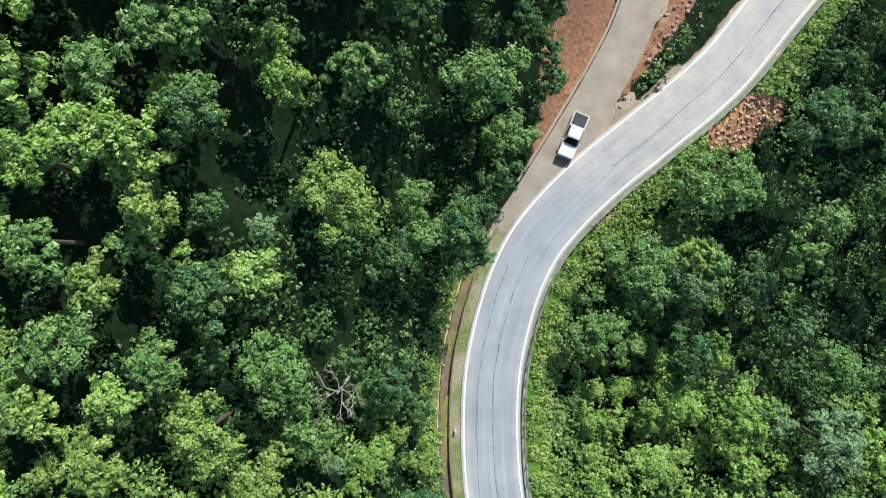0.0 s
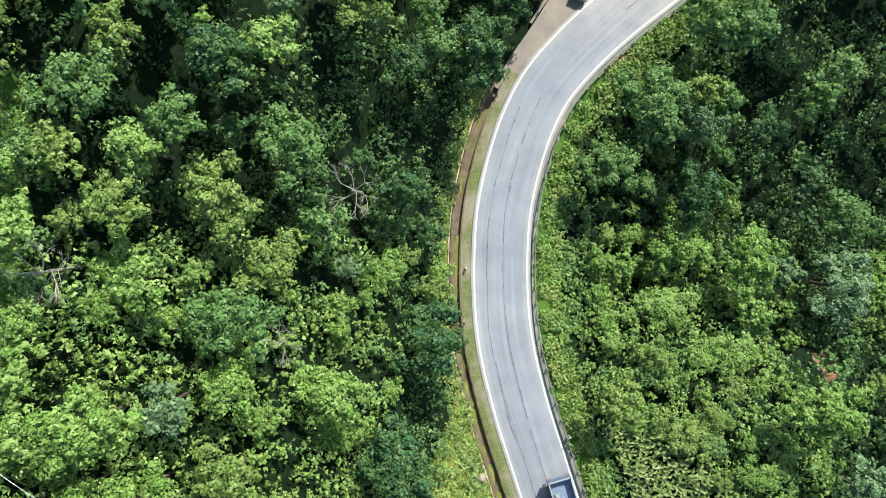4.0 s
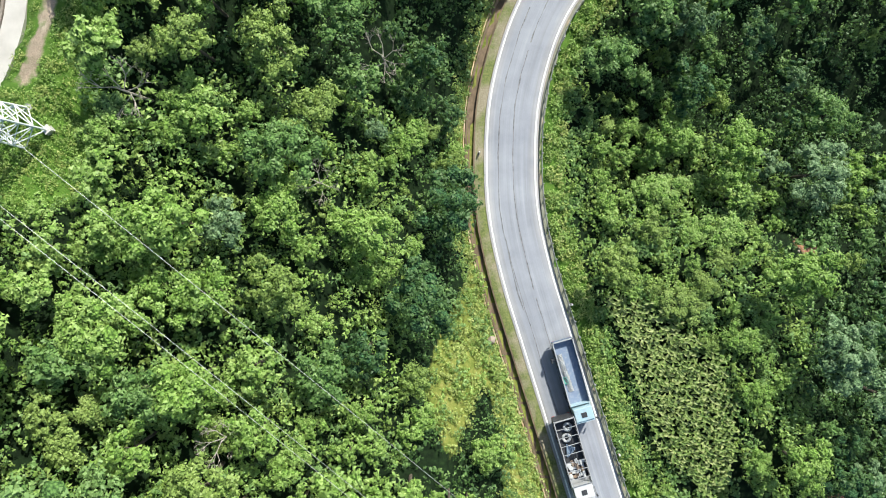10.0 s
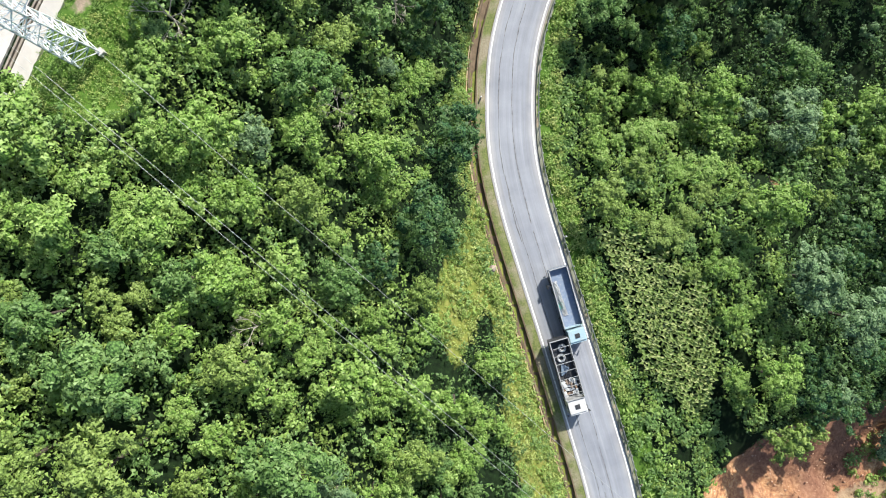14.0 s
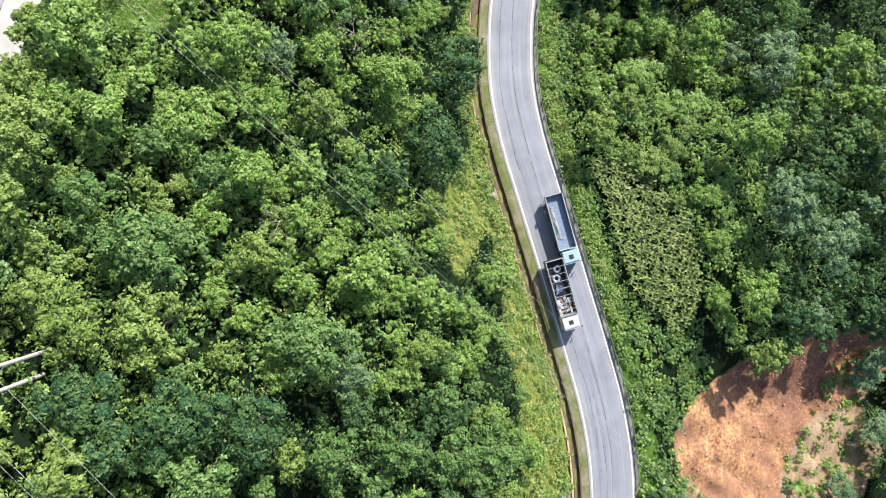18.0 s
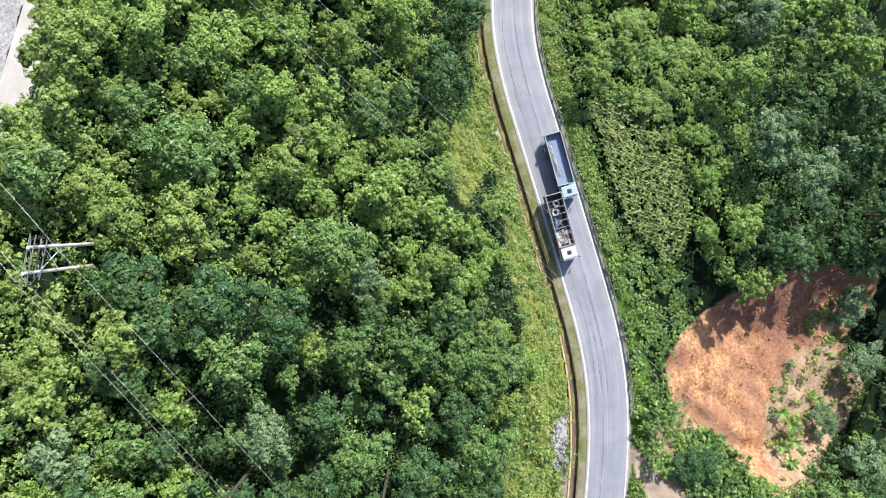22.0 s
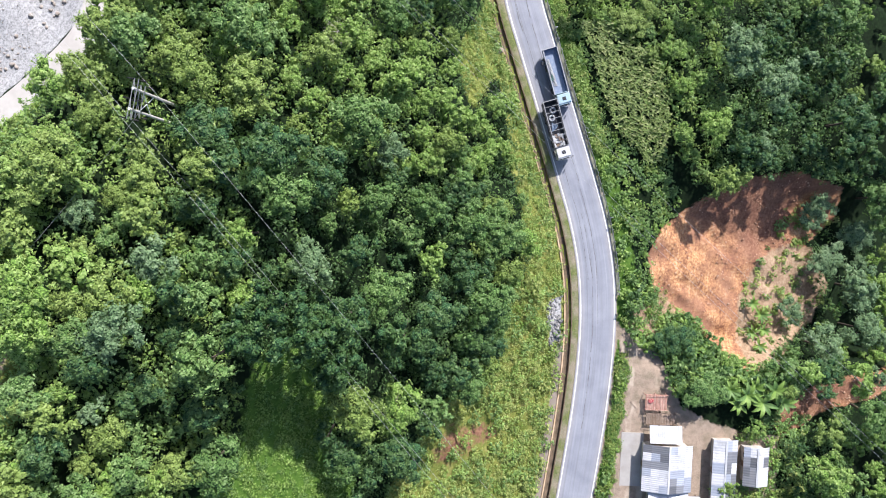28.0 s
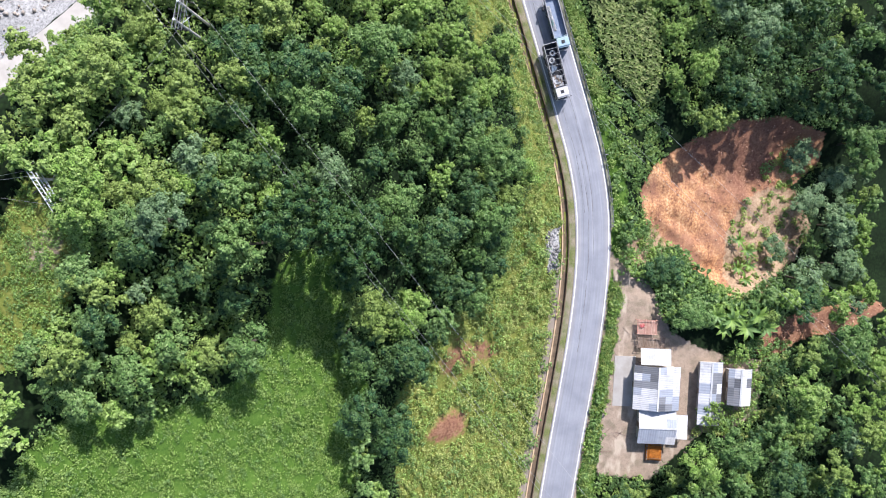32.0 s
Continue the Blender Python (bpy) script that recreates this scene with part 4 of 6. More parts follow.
for n, ((x, y), z) in enumerate(zip(cand, zc)):
    if len(tk) and (np.hypot(tk[:, 0] - x, tk[:, 1] - y) < tk[:, 2] * 0.85 + 0.8).any():
        continue
    h = hue[n] + 0.60 * (kinds[n] - 0.5) + mood(x, y)
    leaf = 0 if h > 0.24 else 3 if h > 0.12 else 1 if h > -0.12 else 2
    if kinds[n] < 0.03:
        leaf = 4
    form = int(RNG.integers(0, len(FORMS)))
    s = 0.55 + 0.65 * RNG.random() ** 1.6
    gap = 0.55 * ease(-16, -6, y) * float(-17 < x < 6) + 0.62 * ease(-24, -14, y) * float(x > 28)
    gap += 0.42 * math.exp(-((x + 13) / 15) ** 2 - ((y + 80) / 17) ** 2)
    gap += 0.35 * float(x > 36 and -62 < y < -24)
    if RNG.random() < gap:
        continue
    sz = s * RNG.uniform(0.85, 1.15)
    if -34 < x < -10 and -97 < y < -84:
        sz *= 1.8
    elif -34 < x < -4 and -84 < y < -67:
        sz *= 1.0 + 0.7 * kinds[n]
    if y > -14:
        sz *= 1.35
    if 14 < x < 42 and -64 < y < -13:
        s, sz = s * 0.85, sz * 0.72
    if x < -6 and -80 < y < -12:
        sz = sz * 0.92
    if -9 < x < 2 and -37 < y < -19:
        s, sz, leaf = s * 0.7, sz * 0.5, (3 if kinds[n] > 0.5 else 0)
    if x < -38 and -42 < y < -24 and leaf != 2:
        leaf, sz = 3, max(sz, 0.9)
    if leaf in (0, 1) and x < -26 and -78 < y < -40 and kinds[n] > 0.5:
        leaf = 3
    if casts(x, y):
        s, sz = s * 0.8, min(sz, 0.5) * 0.8
    turn = RNG.uniform(0, 360)
    stretch = -26 < x < 34 and -112 < y < -4
    if stretch and things < 235 and RNG.random() < 0.95:
        tree(x, y, z, (s, sz), turn, form, n % 2, leaf)
        things += 1
        continue
    v, tris, outer = CROWNS[form][n % 2 + (2 if x > 36 or y > 12 or y < -116 or x < -50 else 0)]
    ca, sa = math.cos(radians(turn)) * s, math.sin(radians(turn)) * s
    w = np.stack([v[:, 0] * ca - v[:, 1] * sa + x, v[:, 0] * sa + v[:, 1] * ca + y, v[:, 2] * sz + z], 1)
    where = "west" if x < 12 else "east"
    verts_w[where].append(w)
    tris_w[where].append(tris + count_w[where])
    count_w[where] += len(w)
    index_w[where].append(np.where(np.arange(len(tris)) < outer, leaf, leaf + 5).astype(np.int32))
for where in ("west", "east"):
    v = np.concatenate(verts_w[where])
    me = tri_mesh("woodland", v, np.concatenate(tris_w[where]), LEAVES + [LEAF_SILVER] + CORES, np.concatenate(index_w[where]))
    tagged(new("woodland", me), "dense mixed green broadleaf forest canopy on the slope", "forest", kind="stuff")


def low_growth(name, label, pts, radius, height, count, size, mats, picks, seed, flat=0.8):
    rng = np.random.default_rng(seed)
    forms = [crown(rng, 1.0, height, 0.05, 5, 4, count / 16, size, flat, 0.42)[0] for _ in range(6)]
    z = land(pts[:, 0], pts[:, 1])
    vs, ix = [], []
    for (x, y), zz in zip(pts, z):
        v = forms[rng.integers(0, 6)]
        s = radius * rng.uniform(0.55, 1.35)
        a = rng.uniform(0, math.tau)
        vs.append(np.stack([(v[:, 0] * math.cos(a) - v[:, 1] * math.sin(a)) * s + x, (v[:, 0] * math.sin(a) + v[:, 1] * math.cos(a)) * s + y, v[:, 2] * s + zz], 1))
        ix.append(np.full(len(v) // 3, picks[rng.integers(0, len(picks))], np.int32))
    v = np.concatenate(vs)
    return tagged(new(name, tri_mesh(name, v, np.arange(len(v)).reshape(-1, 3), mats, np.concatenate(ix))), label, name.replace("_", " "), kind="stuff")


def scatter(n, x0, x1, y0, y1, keep, seed):
    rng = np.random.default_rng(seed)
    p = np.stack([rng.uniform(x0, x1, n), rng.uniform(y0, y1, n)], 1)
    return p[keep(p[:, 0], p[:, 1])]


def keep_east(x, y):
    d, k, side = to_line(x, y, ROAD)
    bare = np.maximum.reduce([inside(x, y, p, 0.4) for p in (SLIDE, SLIDE_NORTH, YARD, CORN)])
    return (side > 0) & (d > 4.3) & (d < np.where(y > -20, 10, np.where(y > -50, 13, 17))) & (bare < 0.4)


low_growth("verge_shrubs", "bright green shrubs and creepers along the road verge", scatter(6500, 6, 42, -140, 40, lambda x, y: keep_east(x, y) & (to_line(x, y, ROAD)[0] > np.where(y > -54, 6.3, 4.3)), 3), 0.95, 0.85, 52, 0.30, LEAVES + [LEAF_GRASS], [0, 1, 1, 3, 1], 21)
low_growth("verge_grass", "yellow-green grass strip along the guard rail", scatter(26000, 6, 60, -62, 48, lambda x, y: keep_east(x, y) & (to_line(x, y, ROAD)[0] < 6.9) & (y > -60), 5), 0.62, 1.0, 30, 0.28, LEAVES + [LEAF_GRASS], [0, 4, 0, 3], 28)


low_growth("ditch_weeds", "green weeds and grass on the bank behind the ditch", scatter(7000, -4, 18, -75, 2, lambda x, y: (to_line(x, y, ROAD)[2] < 0) & (to_line(x, y, ROAD)[0] > 5.9) & (to_line(x, y, ROAD)[0] < 8.0), 35), 0.55, 0.9, 30, 0.27, LEAVES + [LEAF_GRASS], [0, 4, 1, 3], 36)


def keep_strip(x, y):
    d, k, side = to_line(x, y, ROAD)
    return (inside(x, y, GRASS_STRIP, 0.6) > 0.3) & (d > 6.0) & (np.maximum(inside(x, y, RED_WEST, 0.6), 0.5 * inside(x, y, RED_UPPER, 0.8)) < 0.35 + 0.4 * np.sin(x * 1.7) * np.sin(y * 1.3)) & (inside(x, y, [(12.5, -86), (15.6, -85), (15.8, -93), (13.5, -94)], 0.5) < 0.5)


low_growth("tall_grass", "sunlit yellow-green tall grass on the cut slope", scatter(9000, -14, 20, -140, -24, keep_strip, 4), 0.62, 0.9, 44, 0.30, LEAVES + [LEAF_GRASS], [4, 4, 0, 4, 3], 22)


low_growth("slope_shrubs", "scattered leafy shrubs on the grassy cut slope", scatter(1300, -14, 20, -140, -26, keep_strip, 14), 1.05, 1.6, 90, 0.22, LEAVES + [LEAF_GRASS], [0, 3, 1, 4], 26)


def keep_meadow(x, y):
    return (np.maximum(inside(x, y, MEADOW, 1), inside(x, y, POLE_GLADE, 1)) > 0.35) & (to_line(x, y, RIVER_ROAD)[0] > 6.2)


low_growth("meadow_grass", "lush bright green meadow plants", scatter(16000, -68, -18, -140, 0, keep_meadow, 6), 0.7, 0.55, 34, 0.22, LEAVES + [LEAF_GRASS], [0, 0, 0, 1], 23)


def keep_floor(x, y):
    d, k, side = to_line(x, y, ROAD)
    return (clear_of(x, y) | ((x < -15) & (to_line(x, y, RIVER_ROAD)[0] < 11) & (to_line(x, y, RIVER_ROAD)[0] > np.where(y > -28, 6.8, 3.4)) & (to_line(x, y, RIVER_ROAD)[2] > 0))) & (d < 75)


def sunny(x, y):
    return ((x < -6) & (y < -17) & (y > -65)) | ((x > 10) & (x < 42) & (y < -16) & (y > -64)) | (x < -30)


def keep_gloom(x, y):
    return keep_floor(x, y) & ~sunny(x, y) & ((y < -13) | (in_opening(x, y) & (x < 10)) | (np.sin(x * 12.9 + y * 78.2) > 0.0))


# Leaf colours carry the light: dark ones in gloom, bright ones in sunny parts.
low_growth("undergrowth", "undergrowth between the trees in dark greens toned for shade", scatter(17000, -66, 70, -140, 40, keep_gloom, 8), 1.2, 1.1, 60, 0.20, LEAVES + [LEAF_GRASS], [2, 2, 2, 2, 1], 24)
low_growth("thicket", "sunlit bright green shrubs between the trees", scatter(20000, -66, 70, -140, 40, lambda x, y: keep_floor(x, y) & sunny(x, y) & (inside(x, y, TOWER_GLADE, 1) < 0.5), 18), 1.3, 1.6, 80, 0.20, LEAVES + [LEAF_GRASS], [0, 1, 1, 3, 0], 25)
low_growth("road_shrubs", "yellow-green shrubs crowding the pale concrete road", scatter(3200, -80, -30, -80, 10, lambda x, y: (to_line(x, y, RIVER_ROAD)[2] > 0) & (to_line(x, y, RIVER_ROAD)[0] > np.where(y > -28, 6.4, 3.6)) & (to_line(x, y, RIVER_ROAD)[0] < 8.5) & (inside(x, y, TOWER_GLADE, 1) < 0.4), 31), 1.0, 1.2, 40, 0.28, LEAVES + [LEAF_GRASS], [0, 3, 4, 1], 32)
low_growth("glade_grass", "yellow-green grass and weeds round the pylon", scatter(4200, -48, -28, -36, 0, lambda x, y: (inside(x, y, TOWER_GLADE, 1) > 0.4) & (to_line(x, y, RIVER_ROAD)[0] > 5.9) & (inside(x, y, GLADE_TRACK, 0.6) < 0.4), 27), 0.5, 0.45, 30, 0.20, LEAVES + [LEAF_GRASS], [4, 0, 0, 3], 29)


def maize():
    rng = np.random.default_rng(9)
    vs = []
    for r, u in enumerate(np.arange(-14, 14, 0.85)):
        for w in np.arange(-18, 18, 0.64):
            x, y = 25.5 + u * 0.96 + w * 0.28 + rng.uniform(-0.12, 0.12), -48.5 - u * 0.28 + w * 0.96 + rng.uniform(-0.15, 0.15)
            if inside(np.array([x]), np.array([y]), CORN, 0.3)[0] < 0.5 or rng.random() < 0.06:
                continue
            z = float(land(np.array([x]), np.array([y]), False)[0])
            h = rng.uniform(1.4, 2.7)
            for k in range(7):
                a = k * 2.5 + rng.uniform(-0.5, 0.5)
                dirn = np.array([math.cos(a), math.sin(a), 0])
                across = np.array([-math.sin(a), math.cos(a), 0]) * 0.17
                st = np.array([x, y, z + h * (0.35 + 0.09 * k)])
                mid = st + dirn * 0.32 + np.array([0, 0, 0.14])
                tip = st + dirn * rng.uniform(0.55, 0.85) + np.array([0, 0, rng.uniform(-0.25, 0.1)])
                vs.append(np.stack([st, mid + across, tip, mid - across]))
            across = np.array([0.05, 0, 0])
            vs.append(np.stack([np.array([x, y, z]), np.array([x, y, z + h * 0.6]) + across, np.array([x, y, z + h + 0.25]), np.array([x, y, z + h * 0.6]) - across]))
    v = np.concatenate(vs)
    tagged(new("maize_field", tri_mesh("maize_field", v, quads_to_tris(len(v) // 4), [LEAF_CORN])), "ripening maize plants in rows on the slope", "maize field", kind="stuff")


maize()


# ---------------------------------------------------------------- vehicles
def wheel(parent, x, y, r=0.5, w=0.28, twin=False):
    """A tyre with its rim; x is the outer face."""
    s = 1 if x > 0 else -1
    w = w * 2.1 if twin else w
    bm = bmesh.new()
    prof = [(r * 0.56, 0), (r * 0.93, 0), (r, 0.15 * w), (r, 0.85 * w), (r * 0.93, w), (r * 0.56, w)]
    rows = []
    for k in range(18):
        a = k * math.tau / 18
        rows.append([bm.verts.new((x - s * d, y + q * math.cos(a), r + q * math.sin(a))) for q, d in prof])
    for k in range(18):
        for j in range(5):
            bm.faces.new((rows[k][j], rows[(k + 1) % 18][j], rows[(k + 1) % 18][j + 1], rows[k][j + 1]))
    tyre = part("wheel", bm, RUBBER, parent, "black rubber tyre")
    bm = bmesh.new()
    rod(bm, (x - s * 0.05, y, r), (x - s * (w - 0.05), y, r), r * 0.57, n=14)
    rod(bm, (x - s * 0.06, y, r), (x + s * 0.0, y, r), r * 0.2, n=10)
    part("rim", bm, GREY_STEEL, tyre, "dusty steel rim")
    return tyre


def truck_cab(parent, paintwork, front, back, width, floor, top):
    h = width / 2
    part("cab", box(bmesh.new(), -h, h, front, back, floor, top, 0.09, 0.22), paintwork, parent)
    part("windscreen", boxes((-h + 0.14, h - 0.14, front + 0.07, front + 0.13, floor + 1.05, top - 0.28)), GLASS, parent, "dark sloping windscreen")
    for s in (-1, 1):
        x = s * (h + 0.004)
        part("side_window", boxes((min(x, x - s * 0.03), max(x, x - s * 0.03), front + 0.45, front + 1.25, floor + 1.05, top - 0.3)), GLASS, parent)
        bm = bmesh.new()
        rod(bm, (s * (h - 0.02), front + 0.2, top - 0.45), (s * (h + 0.22), front + 0.02, top - 0.4), 0.02)
        box(bm, s * (h + 0.22) - 0.06, s * (h + 0.22) + 0.10, front - 0.05, front + 0.04, top - 0.95, top - 0.35, 0.02)
        part("mirror", bm, DARK_STEEL, parent, "black wing mirror")
        part("headlight", boxes((s * (h - 0.45) - 0.16, s * (h - 0.45) + 0.16, front - 0.05, front + 0.05, floor - 0.02, floor + 0.2), bevel=0.02), LAMP_CLEAR, parent)
    part("bumper", boxes((-h, h, front - 0.08, front + 0.22, floor - 0.42, floor - 0.06), bevel=0.04), GREY_STEEL, parent)
    part("grille", boxes(*[(-h + 0.35, h - 0.35, front - 0.03, front + 0.05, floor + 0.28 + 0.12 * k, floor + 0.35 + 0.12 * k) for k in range(5)]), DARK_STEEL, parent)
    part("roof_hatch", boxes((-0.32, 0.32, (front + back) / 2 - 0.25, (front + back) / 2 + 0.35, top - 0.01, top + 0.06), bevel=0.03), DARK_STEEL, parent, "dark roof hatch")
    part("visor", boxes((-h + 0.1, h - 0.1, front + 0.02, front + 0.22, top - 0.24, top - 0.18)), paintwork, parent)


def truck_base(parent, length, axles, width):
    bm = bmesh.new()
    for x in (-0.45, 0.37):
        box(bm, x, x + 0.08, -length / 2 + 0.3, length / 2 - 0.1, 0.72, 0.98)
    for k in range(6):
        y = -length / 2 + 1.2 + k * (length - 1.8) / 5
        box(bm, -0.37, 0.37, y, y + 0.1, 0.78, 0.94)
    part("chassis", bm, DARK_STEEL, parent)
    for y, twin in axles:
        part("axle", rod(bmesh.new(), (-width / 2 + 0.3, y, 0.5), (width / 2 - 0.3, y, 0.5), 0.08), DARK_STEEL, parent)
        for s in (-1, 1):
            wheel(parent, s * width / 2, y, 0.5, 0.28, twin)
    part("fuel_tank", boxes((width / 2 - 0.62, width / 2 - 0.1, -1.9, -0.7, 0.45, 0.95), bevel=0.08), GREY_STEEL, parent)
    for s in (-1, 1):
        part("tail_light", boxes((s * 0.95 - 0.18, s * 0.95 + 0.18, length / 2 - 0.12, length / 2 - 0.05, 0.72, 0.86)), LAMP_RED, parent)


def heading(hx, hy):
    return math.degrees(math.atan2(hx, -hy))


def stake_truck(m):
    t = empty("stake_truck", m, "white-cabbed open stake truck with steel hoops over its bed", "truck", "trucks on the road")
    truck_base(t, 10.0, ((-3.75, False), (-2.1, False), (2.0, True), (3.35, True)), 2.46)
    truck_cab(t, WHITE_PAINT, -5.0, -3.05, 2.4, 0.92, 2.85)
    y0, y1, w = -2.9, 4.98, 1.24
    part("bed_floor", boxes((-w, w, y0, y1, 1.0, 1.14)), DARK_STEEL, t, "dark steel cargo floor")
    for s in (-1, 1):
        x = s * w
        for k in range(4):
            ya = y0 + 0.03 + k * (y1 - y0) / 4
            part("side_board", boxes((min(x, x - s * 0.05), max(x, x - s * 0.05), ya, ya + (y1 - y0) / 4 - 0.06, 1.14, 1.85)), DARK_STEEL, t)
        for k in range(9):
            ya = y0 + 0.04 + k * (y1 - y0 - 0.1) / 8
            part("stake", boxes((x - s * 0.03 - 0.035, x - s * 0.03 + 0.035, ya, ya + 0.07, 1.14, 3.05)), GREY_STEEL, t)
        for z in (2.15, 2.45, 2.75):
            part("side_slat", boxes((x - s * 0.03 - 0.02, x - s * 0.03 + 0.02, y0, y1, z, z + 0.1)), DARK_STEEL, t)
        part("top_rail", boxes((x - s * 0.03 - 0.05, x - s * 0.03 + 0.05, y0, y1, 3.0, 3.09)), GREY_STEEL, t, "pale grey steel top rail")
    part("headboard", boxes((-w, w, y0 - 0.05, y0, 1.1, 3.05)), GREY_STEEL, t)
    part("tailgate", boxes((-w, w, y1, y1 + 0.05, 1.1, 2.7)), DARK_STEEL, t)
    part("top_rail", boxes((-w, w, y1 - 0.06, y1 + 0.06, 2.96, 3.09)), GREY_STEEL, t, "pale grey steel top rail")
    for k in range(7):
        ya = y0 + 0.75 + k * 1.02
        part("hoop", boxes((-w, w, ya, ya + 0.06, 3.02, 3.08)), GREY_STEEL, t, "thin steel cross bar over the bed")
    part("toolbox", boxes((-1.2, -0.7, -0.4, 0.6, 0.5, 0.95), bevel=0.03), DARK_STEEL, t)
    for x, y in ((0.35, 3.5), (-0.1, 2.25)):
        ob = as_bmesh_thing("spare_tyre", ring(bmesh.new(), (0, 0, 0.17), (0, 0, 1), 0.42, 0.16), TARP_PALE, m @ pose(x, y, 1.14), "dusty grey spare tyre lying in a truck bed", "tyre")
    heap = bmesh.new()
    for k in range(5):
        rod(heap, (-0.5 + 0.18 * k, 0.1 + 0.1 * k, 0.12 + 0.06 * (k % 2)), (-0.2 + 0.2 * k, 1.6 - 0.15 * k, 0.2), 0.13, 0.10, 7)
    as_bmesh_thing("tarpaulin_roll", heap, TARP_BLUE, m @ pose(-0.1, -0.1, 1.14), "rolled blue-grey tarpaulins in a truck bed", "tarpaulin")
    rnd = random.Random(3)
    for k in range(16):
        bm = bmesh.new()
        box(bm, -0.42, 0.42, -0.20, 0.20, 0, 0.2, 0.08)
        as_bmesh_thing("sack", bm, (TARP_PALE, WOOD, TARP_PALE)[k % 3], m @ pose(-0.75 + 0.5 * (k % 4) + rnd.uniform(-0.1, 0.1), -2.5 + 0.52 * (k // 4), 1.14 + rnd.uniform(0, 0.12), 0, 0, rnd.choice((0, 90)) + rnd.uniform(-15, 15)), "pale woven sack loaded in a truck bed", "sack", "sacks in the stake truck")
    return t


def as_bmesh_thing(name, bm, mat, m, label, category, group=""):
    me = bpy.data.meshes.new(name)
    bm.to_mesh(me)
    bm.free()
    me.materials.append(mat)
    ob = new(name, me)
    ob.matrix_basis = m
    return tagged(ob, label, category, group)


def tipper_truck(m):
    t = empty("tipper_truck", m, "pale blue truck with an empty grey-blue open bed", "truck", "trucks on the road")
    truck_base(t, 9.9, ((-3.7, False), (-2.0, False), (2.0, True), (3.35, True)), 2.46)
    truck_cab(t, CAB_BLUE, -4.95, -3.15, 2.35, 0.92, 2.75)
    y0, y1, w = -2.85, 4.95, 1.24
    part("bed_floor", boxes((-w, w, y0, y1, 1.05, 1.2)), BED_BLUE, t, "worn grey-blue bed floor")
    for s in (-1, 1):
        x = s * w
        part("bed_side", boxes((min(x, x - s * 0.06), max(x, x - s * 0.06), y0, y1, 1.2, 2.0)), BED_SIDE, t, "dark blue steel side")
        part("bed_rim", boxes((x - s * 0.03 - 0.07, x - s * 0.03 + 0.07, y0 - 0.05, y1 + 0.05, 2.0, 2.1)), GREY_STEEL, t, "bright worn rim")
        for k in range(7):
            ya = y0 + 0.4 + k * 1.15
            part("rib", boxes((min(x, x + s * 0.06), max(x, x + s * 0.06), ya, ya + 0.1, 1.2, 1.99)), BED_SIDE, t)
    part("headboard", boxes((-w, w, y0 - 0.06, y0, 1.1, 2.2)), CAB_BLUE, t)
    part("tailgate", boxes((-w, w, y1 - 0.06, y1, 1.15, 2.0)), BED_SIDE, t)
    part("bed_rim", boxes((-w, w, y1 - 0.1, y1 + 0.04, 2.0, 2.1)), GREY_STEEL, t, "bright worn rim")
    part("mudguard", boxes((-1.2, -0.75, 1.3, 4.1, 1.0, 1.04), (0.75, 1.2, 1.3, 4.1, 1.0, 1.04)), DARK_STEEL, t)
    part("arm", boxes((-1.85, -1.24, 2.9, 3.05, 1.7, 1.85), (-1.9, -1.7, 2.6, 3.1, 1.2, 1.8)), DARK_STEEL, t, "dark bracket standing out from the side")
    bm = bmesh.new()
    rnd = random.Random(8)
    rows = []
    for k in range(14):
        y = 3.3 - k * 0.36
        rows.append([bm.verts.new((-1.08 + 0.22 * j + rnd.uniform(-0.05, 0.05) + 0.02 * k, y, 0.03 + (0.16 if j in (1, 2) else 0.0) * rnd.uniform(0.4, 1.3))) for j in range(4)])
    for a, c in zip(rows, rows[1:]):
        for j in range(3):
            bm.faces.new((a[j], a[j + 1], c[j + 1], c[j]))
    bmesh.ops.solidify(bm, geom=bm.faces[:], thickness=0.03)
    as_bmesh_thing("tarpaulin", bm, TARP_PALE, m @ pose(0, 0, 1.22), "crumpled pale tarpaulin strip in an empty truck bed", "tarpaulin")
    as_bmesh_thing("plastic_crate", boxes((-0.25, 0.25, -0.4, 0.4, 0, 0.05), (-0.25, 0.25, -0.4, -0.36, 0, 0.3), (-0.25, 0.25, 0.36, 0.4, 0, 0.3), (-0.25, -0.21, -0.36, 0.36, 0, 0.3), (0.21, 0.25, -0.36, 0.36, 0, 0.3)), GREEN_PAINT, m @ pose(-0.85, 0.1, 1.2, 0, 0, 6), "green plastic crate in an empty truck bed", "crate")
    return t


